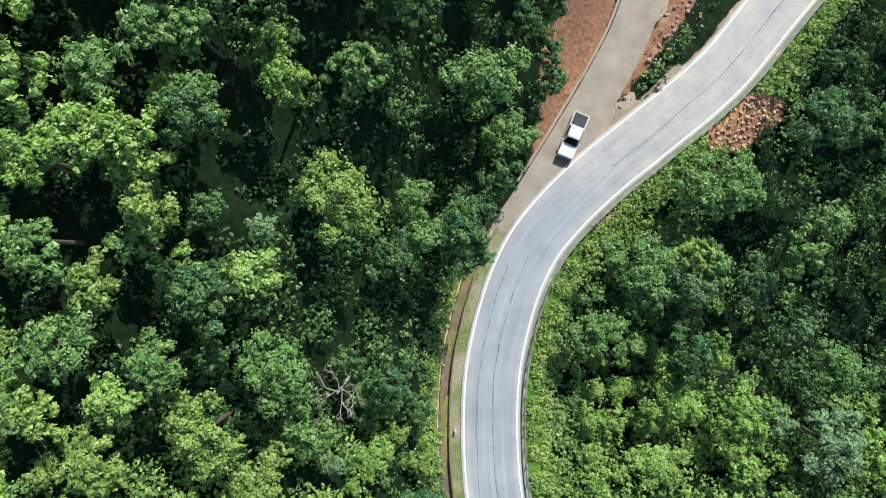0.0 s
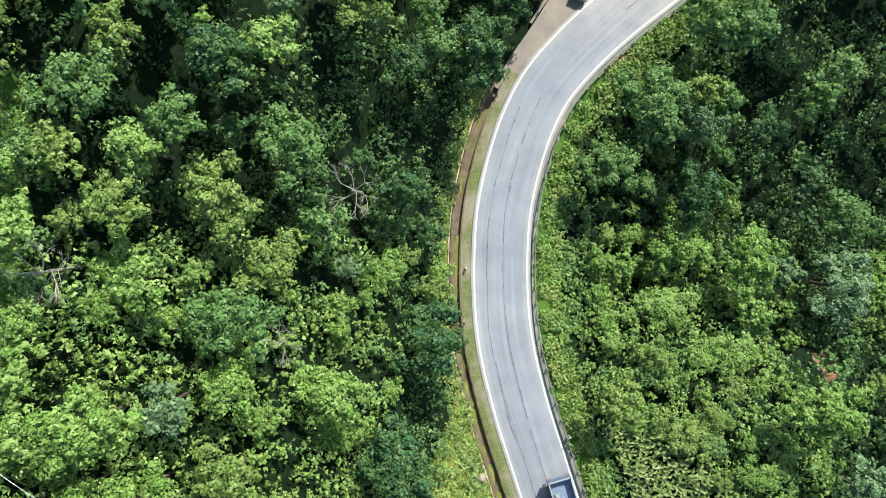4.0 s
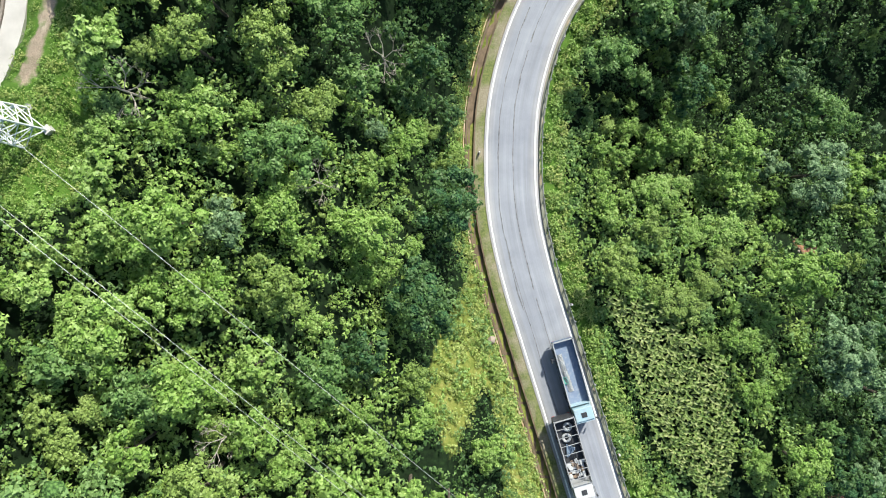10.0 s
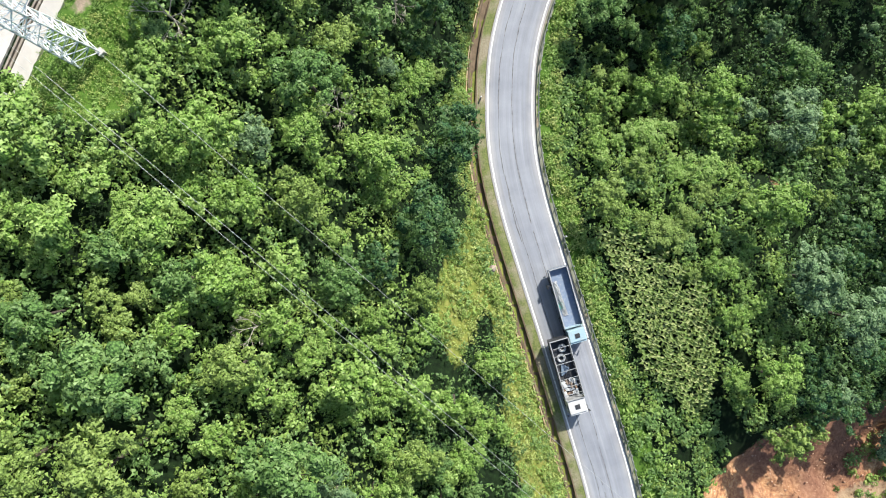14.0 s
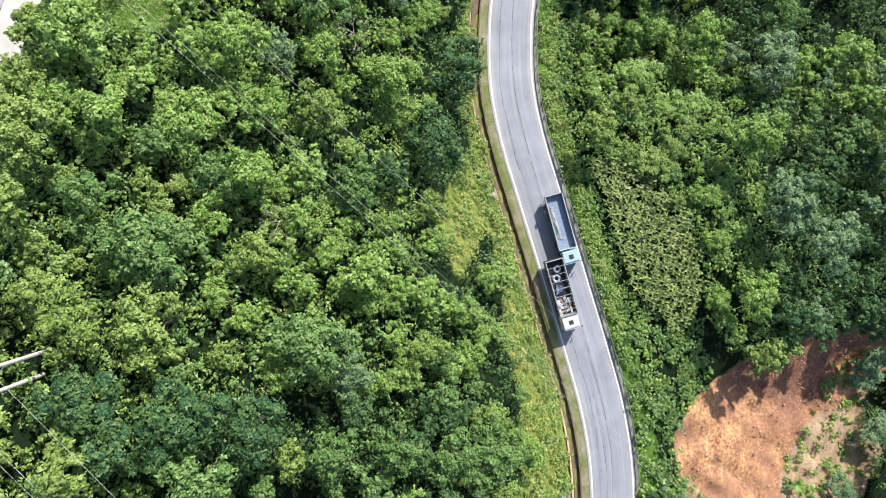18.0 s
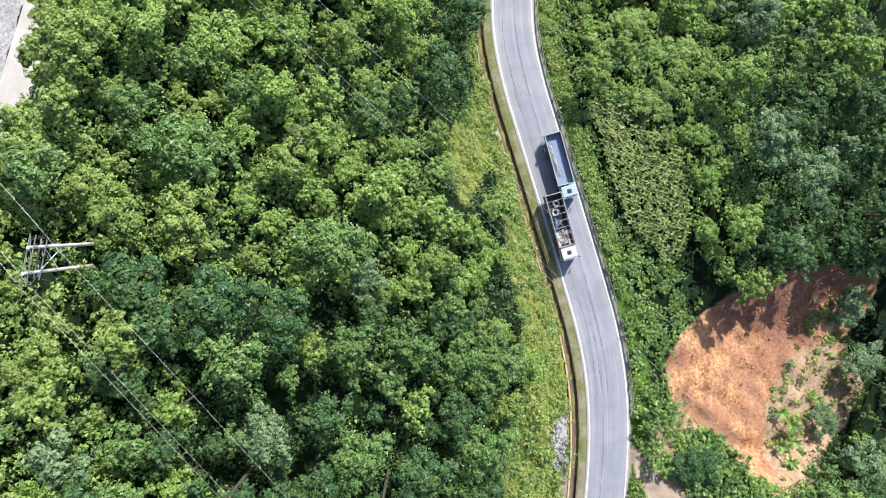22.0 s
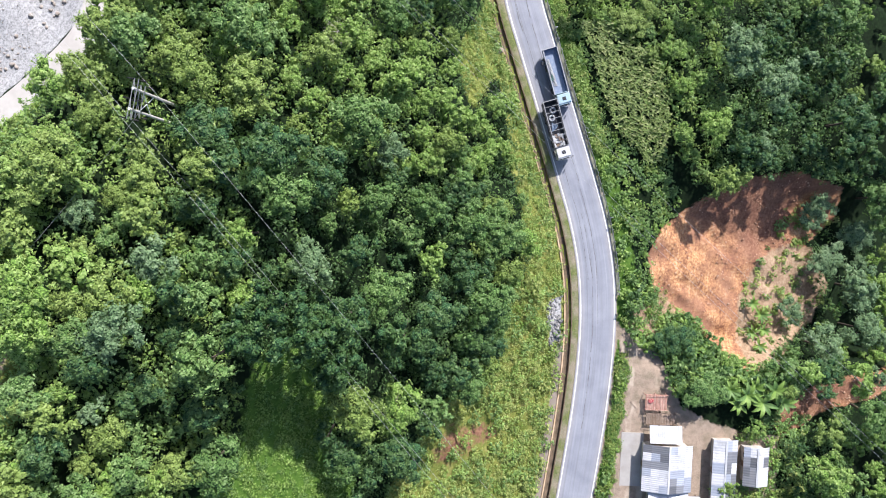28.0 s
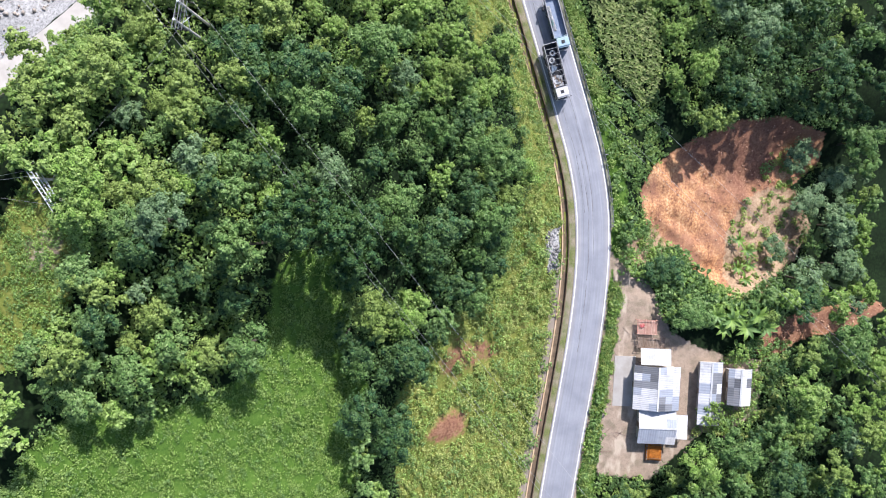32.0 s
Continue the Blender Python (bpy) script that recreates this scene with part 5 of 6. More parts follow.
def pickup(m):
    t = empty("pickup", m, "white double-cab pickup with a black bed cover on the side road", "pickup")
    bm = bmesh.new()
    box(bm, -0.92, 0.92, -2.6, 2.6, 0.42, 1.05, 0.14)
    part("body", bm, WHITE_PAINT, t)
    bm = bmesh.new()
    v = [bm.verts.new(p) for p in ((-0.86, -1.15, 1.04), (0.86, -1.15, 1.04), (0.86, 1.0, 1.04), (-0.86, 1.0, 1.04), (-0.68, -0.45, 1.75), (0.68, -0.45, 1.75), (0.70, 0.8, 1.72), (-0.70, 0.8, 1.72))]
    for q in ((4, 5, 6, 7), (0, 1, 5, 4), (1, 2, 6, 5), (2, 3, 7, 6), (3, 0, 4, 7)):
        bm.faces.new([v[i] for i in q])
    bmesh.ops.bevel(bm, geom=bm.edges[:], offset=0.06, segments=2, affect="EDGES")
    part("cabin", bm, WHITE_PAINT, t)
    bm = bmesh.new()
    w = [bm.verts.new(p) for p in ((-0.76, -1.14, 1.12), (0.76, -1.14, 1.12), (0.62, -0.55, 1.72), (-0.62, -0.55, 1.72))]
    bm.faces.new(w)
    bmesh.ops.solidify(bm, geom=bm.faces[:], thickness=-0.03)
    part("windscreen", bm, GLASS, t, "dark windscreen")
    for s in (-1, 1):
        bm = bmesh.new()
        w = [bm.verts.new(p) for p in ((s * 0.885, -0.8, 1.1), (s * 0.885, 0.85, 1.1), (s * 0.735, 0.7, 1.62), (s * 0.735, -0.4, 1.62))]
        bm.faces.new(w)
        bmesh.ops.solidify(bm, geom=bm.faces[:], thickness=0.02)
        part("side_window", bm, GLASS, t)
        part("mirror", boxes((s * 1.0 - 0.09, s * 1.0 + 0.09, -0.95, -0.83, 1.02, 1.2), bevel=0.03), WHITE_PAINT, t)
        part("headlight", boxes((s * 0.68 - 0.18, s * 0.68 + 0.18, -2.63, -2.5, 0.72, 0.9), bevel=0.03), LAMP_CLEAR, t)
        part("tail_light", boxes((s * 0.84 - 0.06, s * 0.84 + 0.06, 2.52, 2.63, 0.72, 1.0)), LAMP_RED, t)
        for y in (-1.65, 1.65):
            wheel(t, s * 0.94, y, 0.38, 0.25)
    part("bed_cover", boxes((-0.78, 0.78, 1.12, 2.5, 1.04, 1.10), bevel=0.02), DARK_STEEL, t, "black bed cover")
    part("bumper", boxes((-0.9, 0.9, -2.72, -2.55, 0.4, 0.66), bevel=0.04), GREY_STEEL, t)
    part("bonnet_crease", boxes((-0.5, -0.44, -2.45, -1.2, 1.045, 1.06), (0.44, 0.5, -2.45, -1.2, 1.045, 1.06)), WHITE_PAINT, t)
    return t


def on_road(a, c):
    """A pose on the road from the plan places of a tail and a nose."""
    cx, cy = (a[0] + c[0]) / 2, (a[1] + c[1]) / 2
    return pose(cx, cy, float(road_z(cy)) + 0.03, 0, 0, heading(c[0] - a[0], c[1] - a[1]))


tipper_truck(on_road((11.5, -42.7), (14.5, -52.2)))
stake_truck(on_road((11.7, -51.7), (14.8, -61.4)))
pickup(on_road((15.3, 14.5), (13.6, 10.3)) @ Matrix.Translation((0, 0, -0.05)))


# ---------------------------------------------------------------- rail, posts and walls of the road
VERGE_DIRT = concrete("verge_dirt", (0.16, 0.17, 0.12), (0.27, 0.26, 0.21), 1.2)


def guard_rail():
    a = int(np.argmin(np.hypot(*(ROAD - (52, 44)).T)))
    c = int(np.argmin(np.hypot(*(ROAD - (22.1, -86.5)).T)))
    g0 = empty("guard_rail", pose(0, 0, 0), "weathered grey steel guard rail on the valley side of the road", "guard rail")
    v, fcs = ribbon(ROAD, [3.72, 3.77, 3.74, 3.77, 3.72, 3.66, 3.69, 3.66, 3.72], road_z, [0.80, 0.74, 0.66, 0.58, 0.50, 0.58, 0.66, 0.74, 0.80], a, c)
    as_object("rail", v, fcs, RAIL_STEEL, g0)
    me = bpy.data.meshes.new("post")
    bm = bmesh.new()
    rod(bm, (0, 0, -0.6), (0, 0, 0.86), 0.07, n=8)
    rod(bm, (0, 0, 0.86), (0, 0, 0.89), 0.08, n=8)
    bm.to_mesh(me)
    bm.free()
    me.materials.append(RAIL_STEEL)
    tan = np.gradient(ROAD, axis=0)
    for k in range(a, c, 2):
        t = tan[k] / np.hypot(*tan[k])
        p = ROAD[k] + np.array((-t[1], t[0])) * 3.86
        o = new("post", me)
        o.parent, o.location = g0, (p[0], p[1], float(road_z(ROAD[k, 1])))
    v, fcs = ribbon(ROAD, [3.36, 3.36, 3.98, 3.98], road_z, [-0.6, -0.03, -0.05, -0.6], a, c)
    tagged(as_object("verge_curb", v, [q[::-1] for q in fcs], VERGE_DIRT), "low grey concrete verge under the guard rail", "kerb", kind="structure")


guard_rail()


def beside(y, off):
    k = int(np.argmin(np.abs(ROAD[:, 1] - y)))
    t = np.gradient(ROAD, axis=0)[k]
    t = t / np.hypot(*t)
    p = ROAD[k] + np.array((-t[1], t[0])) * off
    return p[0], p[1], float(road_z(ROAD[k, 1])), heading(t[0], t[1])


def marker_post(y, off):
    x, yy, z, turn = beside(y, off)
    t = empty("marker_post", pose(x, yy, z, 0, 0, turn), "small white concrete marker post by the road", "marker post", "marker posts")
    part("post", boxes((-0.09, 0.09, -0.09, 0.09, -0.3, 0.75), bevel=0.02), WHITE_PAINT, t)
    part("band", boxes((-0.095, 0.095, -0.095, 0.095, 0.55, 0.66)), LAMP_RED, t, "red painted band")


for y, off in ((-39.8, 4.1), (-57.5, 4.15), (-72, 4.2), (-20, -3.9)):
    marker_post(y, off)


def wall_run(name, line, off, w, h, y0, y1, mat, label, category):
    sel = [k for k in range(len(line)) if min(y0, y1) <= line[k, 1] <= max(y0, y1)]
    o = [off - w / 2, off - w / 2, off + w / 2, off + w / 2]
    v, fcs = ribbon(line, o, road_z, [-0.9, h, h, -0.9], sel[0], sel[-1])
    n = len(v)
    fcs = [q[::-1] for q in fcs] + [(0, 1, 2, 3), (n - 1, n - 2, n - 3, n - 4)]
    return tagged(as_object(name, v, fcs, mat), label, category, kind="structure")


COPING = concrete("ochre_coping", (0.46, 0.30, 0.17), (0.66, 0.52, 0.36), 0.8)
wall_run("ditch_coping", ROAD, -5.85, 0.16, 0.32, -28, -70, COPING, "ochre stained concrete coping above the ditch", "wall")
wall_run("ditch_coping_south", ROAD, -5.85, 0.24, 0.4, -71, -140, COPING, "ochre stained concrete coping above the ditch", "wall")
wall_run("ditch_slab", ROAD, -6.8, 1.5, 0.28, -92, -140, CONCRETE_DUSTY, "grey concrete apron behind the ditch", "apron")
wall_run("ditch_coping_north", ROAD, -5.85, 0.13, 0.2, -26, 0, COPING, "brown concrete coping above the ditch", "wall")
v, fcs = ribbon(RAMP, [-2.75, -2.75, -2.45, -2.45], road_z, [-0.6, 0.22, 0.22, -0.6], 0, -8)
tagged(as_object("side_road_kerb", v, [q[::-1] for q in fcs], CONCRETE_DUSTY), "earth-stained concrete kerb under the red cutting", "kerb", kind="structure")


def stone_mesh(seed, mat):
    rng = random.Random(seed)
    bm = bmesh.new()
    bmesh.ops.create_icosphere(bm, subdivisions=1, radius=1.0)
    for v in bm.verts:
        v.co *= rng.uniform(0.65, 1.2)
        v.co.z *= 0.7
    me = bpy.data.meshes.new("stone")
    bm.to_mesh(me)
    bm.free()
    me.materials.append(mat)
    return me


def rubble(name, label, polys, n, s0, s1, mat, seed):
    """Loose stones and clods joined into one heap."""
    rng = np.random.default_rng(seed)
    base = stone_mesh(seed, mat)
    bv = np.array([v.co for v in base.vertices])
    bt = np.array([tuple(p.vertices) for p in base.polygons])
    vs, ts = [], []
    for poly in polys:
        p = np.array(poly)
        q = np.stack([rng.uniform(p[:, 0].min(), p[:, 0].max(), n), rng.uniform(p[:, 1].min(), p[:, 1].max(), n)], 1)
        q = q[inside(q[:, 0], q[:, 1], poly, 0.5) > 0.5]
        z = land(q[:, 0], q[:, 1])
        for (x, y), zz in zip(q, z):
            s = s0 + (s1 - s0) * rng.random() ** 3
            a = rng.uniform(0, math.tau)
            r = np.array([[math.cos(a), -math.sin(a), 0], [math.sin(a), math.cos(a), 0], [0, 0, 1]])
            ts.append(bt + len(vs) * len(bv))
            vs.append((bv * rng.uniform(0.7, 1.3, 3)) @ r.T * s + (x, y, zz + s * 0.15))
    me = tri_mesh(name, np.concatenate(vs), np.concatenate(ts), [mat])
    tagged(new(name, me), label, name.replace("_", " "), kind="stuff")


rubble("red_clods", "loose clods of red-orange earth", [SLIDE, SLIDE, RED_EAST], 1500, 0.04, 0.20, CLOD, 41)
rubble("red_clods", "heap of loose pale red earth below the road edge", [SLIDE_NORTH, SOIL_EAST, SLIDE_NORTH], 420, 0.04, 0.36, CLOD, 42)
rubble("red_clods", "scattered clods on the red cut bank", [RED_CUT], 420, 0.03, 0.16, CLOD, 47)
rubble("gravel_bank", "grey broken stones between the two roads", [[(19.5, 15.5), (23.6, 23.5), (27, 30), (31, 33), (29, 24), (24.5, 17.5)]], 500, 0.06, 0.35, STONE, 43)
rubble("rockfall", "grey rocks fallen beside the ditch", [[(12.5, -86), (15.6, -85), (15.8, -93), (13.5, -94)]], 320, 0.08, 0.5, ROCK, 44)
rubble("river_stones", "pale grey stones of a dry river bed", [[(-84, -50), (-62, -50), (-62, -52), (-70, -62), (-84, -74)], [(-70, -20), (-52, -20), (-58, -46), (-62, -52), (-76, -52)]], 900, 0.08, 0.5, STONE, 45)
rubble("slip_stones", "bare broken stones on a small slip", [SLIP], 60, 0.06, 0.3, STONE, 46)
ob = new("boulder", stone_mesh(77, STONE))
ob.matrix_basis = pose(3.2, -43.1, float(land(np.array([3.2]), np.array([-43.1]))[0]) + 0.4, 0, 0, 30) @ Matrix.Diagonal((0.75, 0.6, 0.8, 1))
tagged(ob, "dark mossy boulder in the grass above the ditch", "boulder")


# ---------------------------------------------------------------- power line
def lattice_tower(x, y, z, turn, half, height):
    t = empty("lattice_tower", pose(x, y, z, 0, 0, turn), "pale galvanised steel lattice pylon in a clearing", "pylon")
    levels = [0, 1.5, 3.0, 4.5, 6.0, 7.5, 9.0, 10.5, 12.0, 13.4, height]

    def corner(k, h):
        s = half * (1 - 0.50 * h / height)
        sx, sy = ((-1, -1), (1, -1), (1, 1), (-1, 1))[k % 4]
        return Vector((sx * s, sy * s, h))

    for k in range(4):
        part("leg", rod(bmesh.new(), corner(k, -0.5), corner(k, height), 0.10, 0.06, 5), TOWER_STEEL, t)
        part("footing", boxes((corner(k, 0).x - 0.3, corner(k, 0).x + 0.3, corner(k, 0).y - 0.3, corner(k, 0).y + 0.3, -0.8, 0.12)), CONCRETE, t, "concrete footing")
    for a, c in zip(levels, levels[1:]):
        for k in range(4):
            for p, q, r in ((corner(k, a), corner(k + 1, c), 0.05), (corner(k + 1, a), corner(k, c), 0.05), (corner(k, c), corner(k + 1, c), 0.045)):
                part("brace", rod(bmesh.new(), p, q, r, n=4), TOWER_STEEL, t)
    for h, reach in ((9.6, 3.0), (11.6, 2.6), (13.6, 2.2)):
        for s in (-1, 1):
            bm = bmesh.new()
            tip = Vector((s * reach, 0, h + 0.2))
            w = half * (1 - 0.50 * h / height)
            for yy in (-w, w):
                rod(bm, (s * w, yy, h), tip, 0.05, n=4)
                rod(bm, (s * w, yy, h + 0.8), tip, 0.045, n=4)
                for q in (0.33, 0.66):
                    rod(bm, Vector((s * w, yy, h)).lerp(tip, q), Vector((s * w, yy, h + 0.8)).lerp(tip, q), 0.035, n=4)
            arm = part("cross_arm", bm, TOWER_STEEL, t)
            bm = bmesh.new()
            for q in range(5):
                rod(bm, tip + Vector((0, 0, -0.1 - 0.16 * q)), tip + Vector((0, 0, -0.2 - 0.16 * q)), 0.08, 0.04, 8)
            part("insulator", bm, RUBBER, arm, "dark ribbed insulator")
    return t


def h_frame(x, y, z, turn, height, gap, arm, label, laced=True):
    t = empty("pole_frame", pose(x, y, z, 0, 0, turn), label, "power pole", "power poles")
    for s in (-1, 1):
        pole = part("pole", rod(bmesh.new(), (s * gap / 2, 0, -1), (s * gap / 2, 0, height), 0.20, 0.13, 10), POLE, t, "tapered pale concrete pole")
        part("cap", rod(bmesh.new(), (s * gap / 2, 0, height), (s * gap / 2, 0, height + 0.05), 0.15, n=10), TOWER_STEEL, pole)
    for h, half in ((height - 0.35, arm / 2), (height - 1.9, arm / 2 * 0.8)):
        for yy in (-0.24, 0.24):
            bm = bmesh.new()
            box(bm, -half, half, yy - 0.035, yy + 0.035, h, h + 0.09)
            part("cross_beam", bm, TOWER_STEEL if laced else RAIL_STEEL, t)
        bm = bmesh.new()
        n = int(half * 2 / 0.55) if laced else 2
        for k in range(n):
            xa, xb = -half + k * 2 * half / n, -half + (k + 1) * 2 * half / n
            rod(bm, (xa, -0.24, h + 0.06), (xb, 0.24, h + 0.06), 0.03, n=4)
        part("lacing", bm, TOWER_STEEL if laced else RAIL_STEEL, t)
        for k in (-1, 0, 1):
            for yy in (-0.45, 0.45):
                bm = bmesh.new()
                for q in range(4):
                    rod(bm, (k * half * 0.95, yy * (1 + 0.35 * q), h), (k * half * 0.95, yy * (1.25 + 0.35 * q), h), 0.10, 0.06, 8)
                part("insulator", bm, RUBBER, t, "dark ribbed insulator")
    bm = bmesh.new()
    for a in (-1, 1):
        rod(bm, (a * gap / 2, 0, height * 0.55), (-a * gap / 2, 0, height - 2.0), 0.05, n=5)
    part("brace", bm, TOWER_STEEL, t)
    return t


def at_land(x, y):
    return float(land(np.array([float(x)]), np.array([float(y)]))[0])


lattice_tower(-36.4, -22.7, at_land(-36.4, -22.7), 42, 1.15, 15.0)
h_frame(-38.5, -60.7, 26.6, 79, 10.4, 2.2, 4.4, "twin concrete pole power frame standing out of the canopy", False)
h_frame(-52.9, -82.4, at_land(-52.9, -82.4) - 1.0, -56, 5.6, 2.9, 6.2, "twin concrete pole power frame with laced steel beams")


def span(points, sag, r=0.013):
    """A hanging cable through given points."""
    bm = bmesh.new()
    for a, c in zip(points, points[1:]):
        a, c = Vector(a), Vector(c)
        n = 24
        line = [a.lerp(c, k / n) + Vector((0, 0, -sag * 4 * (k / n) * (1 - k / n))) for k in range(n + 1)]
        side = Vector((c.y - a.y, a.x - c.x, 0)).normalized() * r
        rows = [[bm.verts.new(p + o) for o in (side, Vector((0, 0, r)), -side, Vector((0, 0, -r)))] for p in line]
        for p, q in zip(rows, rows[1:]):
            for j in range(4):
                bm.faces.new((p[j], p[(j + 1) % 4], q[(j + 1) % 4], q[j]))
    return as_bmesh_thing("power_cable", bm, WIRE, Matrix.Identity(4), "thin grey overhead power cable across the forest", "cable", "power cables")


for d in (-1, -0.7, 1):
    span([(-60 - d, -6 + d * 2, 32), (-36 + d * 1.6, -22.5 + d * 1.5, 30.5), (60 + d * 2, -104 + d * 2, 22)], 2.5)
    span([(-66 + d * 1.5, -32 + d * 1.2, 40), (-38 + d * 1.5, -61.5 + d * 1.7, 36.0), (44 + d * 2.2, -160 + d, 26)], 2.2)
    span([(-86, -84 + d * 3, 40), (-52.5 + d * 1.6, -82.3 - d * 2.0, at_land(-52.9, -82.4) + 4.4)], 1.0)
span([(-52.5, -82.3, at_land(-52.9, -82.4) + 4.4), (-37.9, -61.6, 36.0)], 0.8)


# ---------------------------------------------------------------- the farmyard
YZ = -5.55


def sheet_mesh(w, l, mat, ribs):
    """A corrugated sheet, w across its ribs, l along them, 4 mm to 2 cm proud."""
    n = ribs * 2
    verts, faces = [], []
    for side, dz in ((0, 0.0), (1, -0.012)):
        for k in range(n + 1):
            z = (0.025 if k % 2 else 0.0) + dz
            verts += [(w * k / n, 0, z), (w * k / n, l, z)]
    m = 2 * (n + 1)
    for k in range(n):
        faces.append((2 * k, 2 * k + 2, 2 * k + 3, 2 * k + 1))
        faces.append((m + 2 * k + 1, m + 2 * k + 3, m + 2 * k + 2, m + 2 * k))
    faces += [(0, 1, m + 1, m), (2 * n, m + 2 * n, m + 2 * n + 1, 2 * n + 1)]
    me = bpy.data.meshes.new("roof_sheet")
    me.from_pydata(verts, [], faces)
    me.materials.append(mat)
    return me


def roof_slope(parent, origin, across, down, width, run, pattern, cols, rows):
    """Sheets laid from a ridge or edge: across is the ridge direction, down the fall, pattern the sheets' materials."""
    across, down = Vector(across).normalized(), Vector(down).normalized()
    up = across.cross(down)
    if up.z < 0:
        up = -up
    w, l = width / cols, run / rows
    for r in range(rows):
        for c in range(cols):
            mat = pattern[(r * cols + c) % len(pattern)]
            me = sheet_mesh(w * 1.03, l * 1.08, mat, 4)
            o = new("roof_sheet", me)
            p = Vector(origin) + across * (w * c) + down * (l * r) + up * (0.012 * (rows - r) + 0.006 * (c % 2))
            o.matrix_basis = Matrix.Translation(p) @ Matrix((across, down, up)).transposed().to_4x4()
            o.parent = parent


W, G, B = SHEET_WHITE, SHEET_GREY, SHEET_BLUE


def cottage(x0, x1, y0, y1, eave, ridge, ns, slopes, label, name="house"):
    """A gabled building; ns: the ridge runs north to south. slopes: (pattern, cols, rows) for the two sides."""
    h = empty(name, pose((x0 + x1) / 2, (y0 + y1) / 2, YZ), label, name.replace("_", " "), "farm buildings")
    cx, cy = (x1 - x0) / 2, (y1 - y0) / 2
    i = 0.45
    for nm, a in (("wall_north", (-cx + i, cx - i, cy - i - 0.15, cy - i, -0.2, eave - 0.06)), ("wall_south", (-cx + i, cx - i, -cy + i, -cy + i + 0.15, -0.2, eave - 0.06)),
                  ("wall_west", (-cx + i, -cx + i + 0.15, -cy + i + 0.15, cy - i - 0.15, -0.2, eave - 0.06)), ("wall_east", (cx - i - 0.15, cx - i, -cy + i + 0.15, cy - i - 0.15, -0.2, eave - 0.06))):
        part("wall", boxes(a), WALL_PLASTER, h, "weathered plastered wall")
    part("door", boxes((-cx + i - 0.05, -cx + i, -0.5, 0.5, 0, 2.0)), WOOD, h, "brown plank door")
    part("window", boxes((-cx + i - 0.04, -cx + i, 1.2, 2.1, 0.9, 1.8)), GLASS, h)
    bm = bmesh.new()
    if ns:
        box(bm, -0.06, 0.06, -cy + 0.1, cy - 0.1, ridge - 0.16, ridge - 0.04)
    else:
        box(bm, -cx + 0.1, cx - 0.1, -0.06, 0.06, ridge - 0.16, ridge - 0.04)
    part("ridge_beam", bm, WOOD, h)
    if ns:
        run = math.hypot(cx, ridge - eave)
        roof_slope(h, (0, cy, ridge), (0, -1, 0), (-cx, 0, eave - ridge), 2 * cy, run, *slopes[0])
        roof_slope(h, (0, cy, ridge), (0, -1, 0), (cx, 0, eave - ridge), 2 * cy, run, *slopes[1])
        part("ridge_cap", box(bmesh.new(), -0.16, 0.16, -cy, cy, ridge + 0.05, ridge + 0.09), SHEET_WHITE, h)
    else:
        run = math.hypot(cy, ridge - eave)
        roof_slope(h, (-cx, 0, ridge), (1, 0, 0), (0, cy, eave - ridge), 2 * cx, run, *slopes[0])
        roof_slope(h, (-cx, 0, ridge), (1, 0, 0), (0, -cy, eave - ridge), 2 * cx, run, *slopes[1])
        part("ridge_cap", box(bmesh.new(), -cx, cx, -0.16, 0.16, ridge + 0.05, ridge + 0.09), SHEET_WHITE, h)
    return h


cottage(30.5, 38.9, -118.6, -110.3, 2.6, 3.7, True,
        (([G, G, G, W, W, B, G, B, G, W, W, W, G, W, G, B, W, W], 6, 3), ([B, W, W, B, G, G, W, W, W, B, B, G, W, W, W, W, B, B], 6, 3)),
        "low farmhouse with a patched grey and white sheet roof")
cottage(31.7, 38.7, -125.1, -118.9, 2.3, 3.1, False, (([W, W, W, B, W, W], 4, 2), ([B, B, B, B, B, B, B, W], 4, 2)), "farmhouse wing with a white and pale blue sheet roof")
shed = cottage(42.9, 46.9, -121.2, -109.2, 2.2, 2.55, True, (([W, W, B, W, B, W], 6, 1), ([B, G, G, B, G, G, W, G, W, G, G, G], 6, 2)), "long narrow shed under worn grey sheets", "shed")
cottage(48.2, 52.4, -117.2, -110.3, 2.2, 2.8, True, (([W, G, G, G, B, G, G, G], 4, 2), ([W, W, W, W, W, G, W, W], 4, 2)), "small shed with one dark and one white roof side", "shed")


def lean_to(x0, x1, y0, y1, z0, z1, pattern, cols, rows, label):
    """A single-pitch roof on posts, high on its south side."""
    t = empty("lean_to", pose((x0 + x1) / 2, (y0 + y1) / 2, YZ), label, "lean-to", "farm buildings")
    cx, cy = (x1 - x0) / 2, (y1 - y0) / 2
    roof_slope(t, (-cx, -cy, z1), (1, 0, 0), (0, 2 * cy, z0 - z1), 2 * cx, math.hypot(2 * cy, z1 - z0), pattern, cols, rows)
    for sx in (-1, 1):
        for sy, h in ((-1, z1), (1, z0)):
            part("post", rod(bmesh.new(), (sx * (cx - 0.2), sy * (cy - 0.15), -0.2), (sx * (cx - 0.2), sy * (cy - 0.15), h - 0.02), 0.06), WOOD, t)
    return t


lean_to(31.6, 37.2, -110.2, -107.4, 1.9, 2.45, [W, W, W, W], 4, 1, "porch roof of bright white sheets on posts")
lean_to(38.85, 41.1, -124.2, -120.0, 1.8, 2.1, [W, W], 2, 1, "small white sheet lean-to roof")

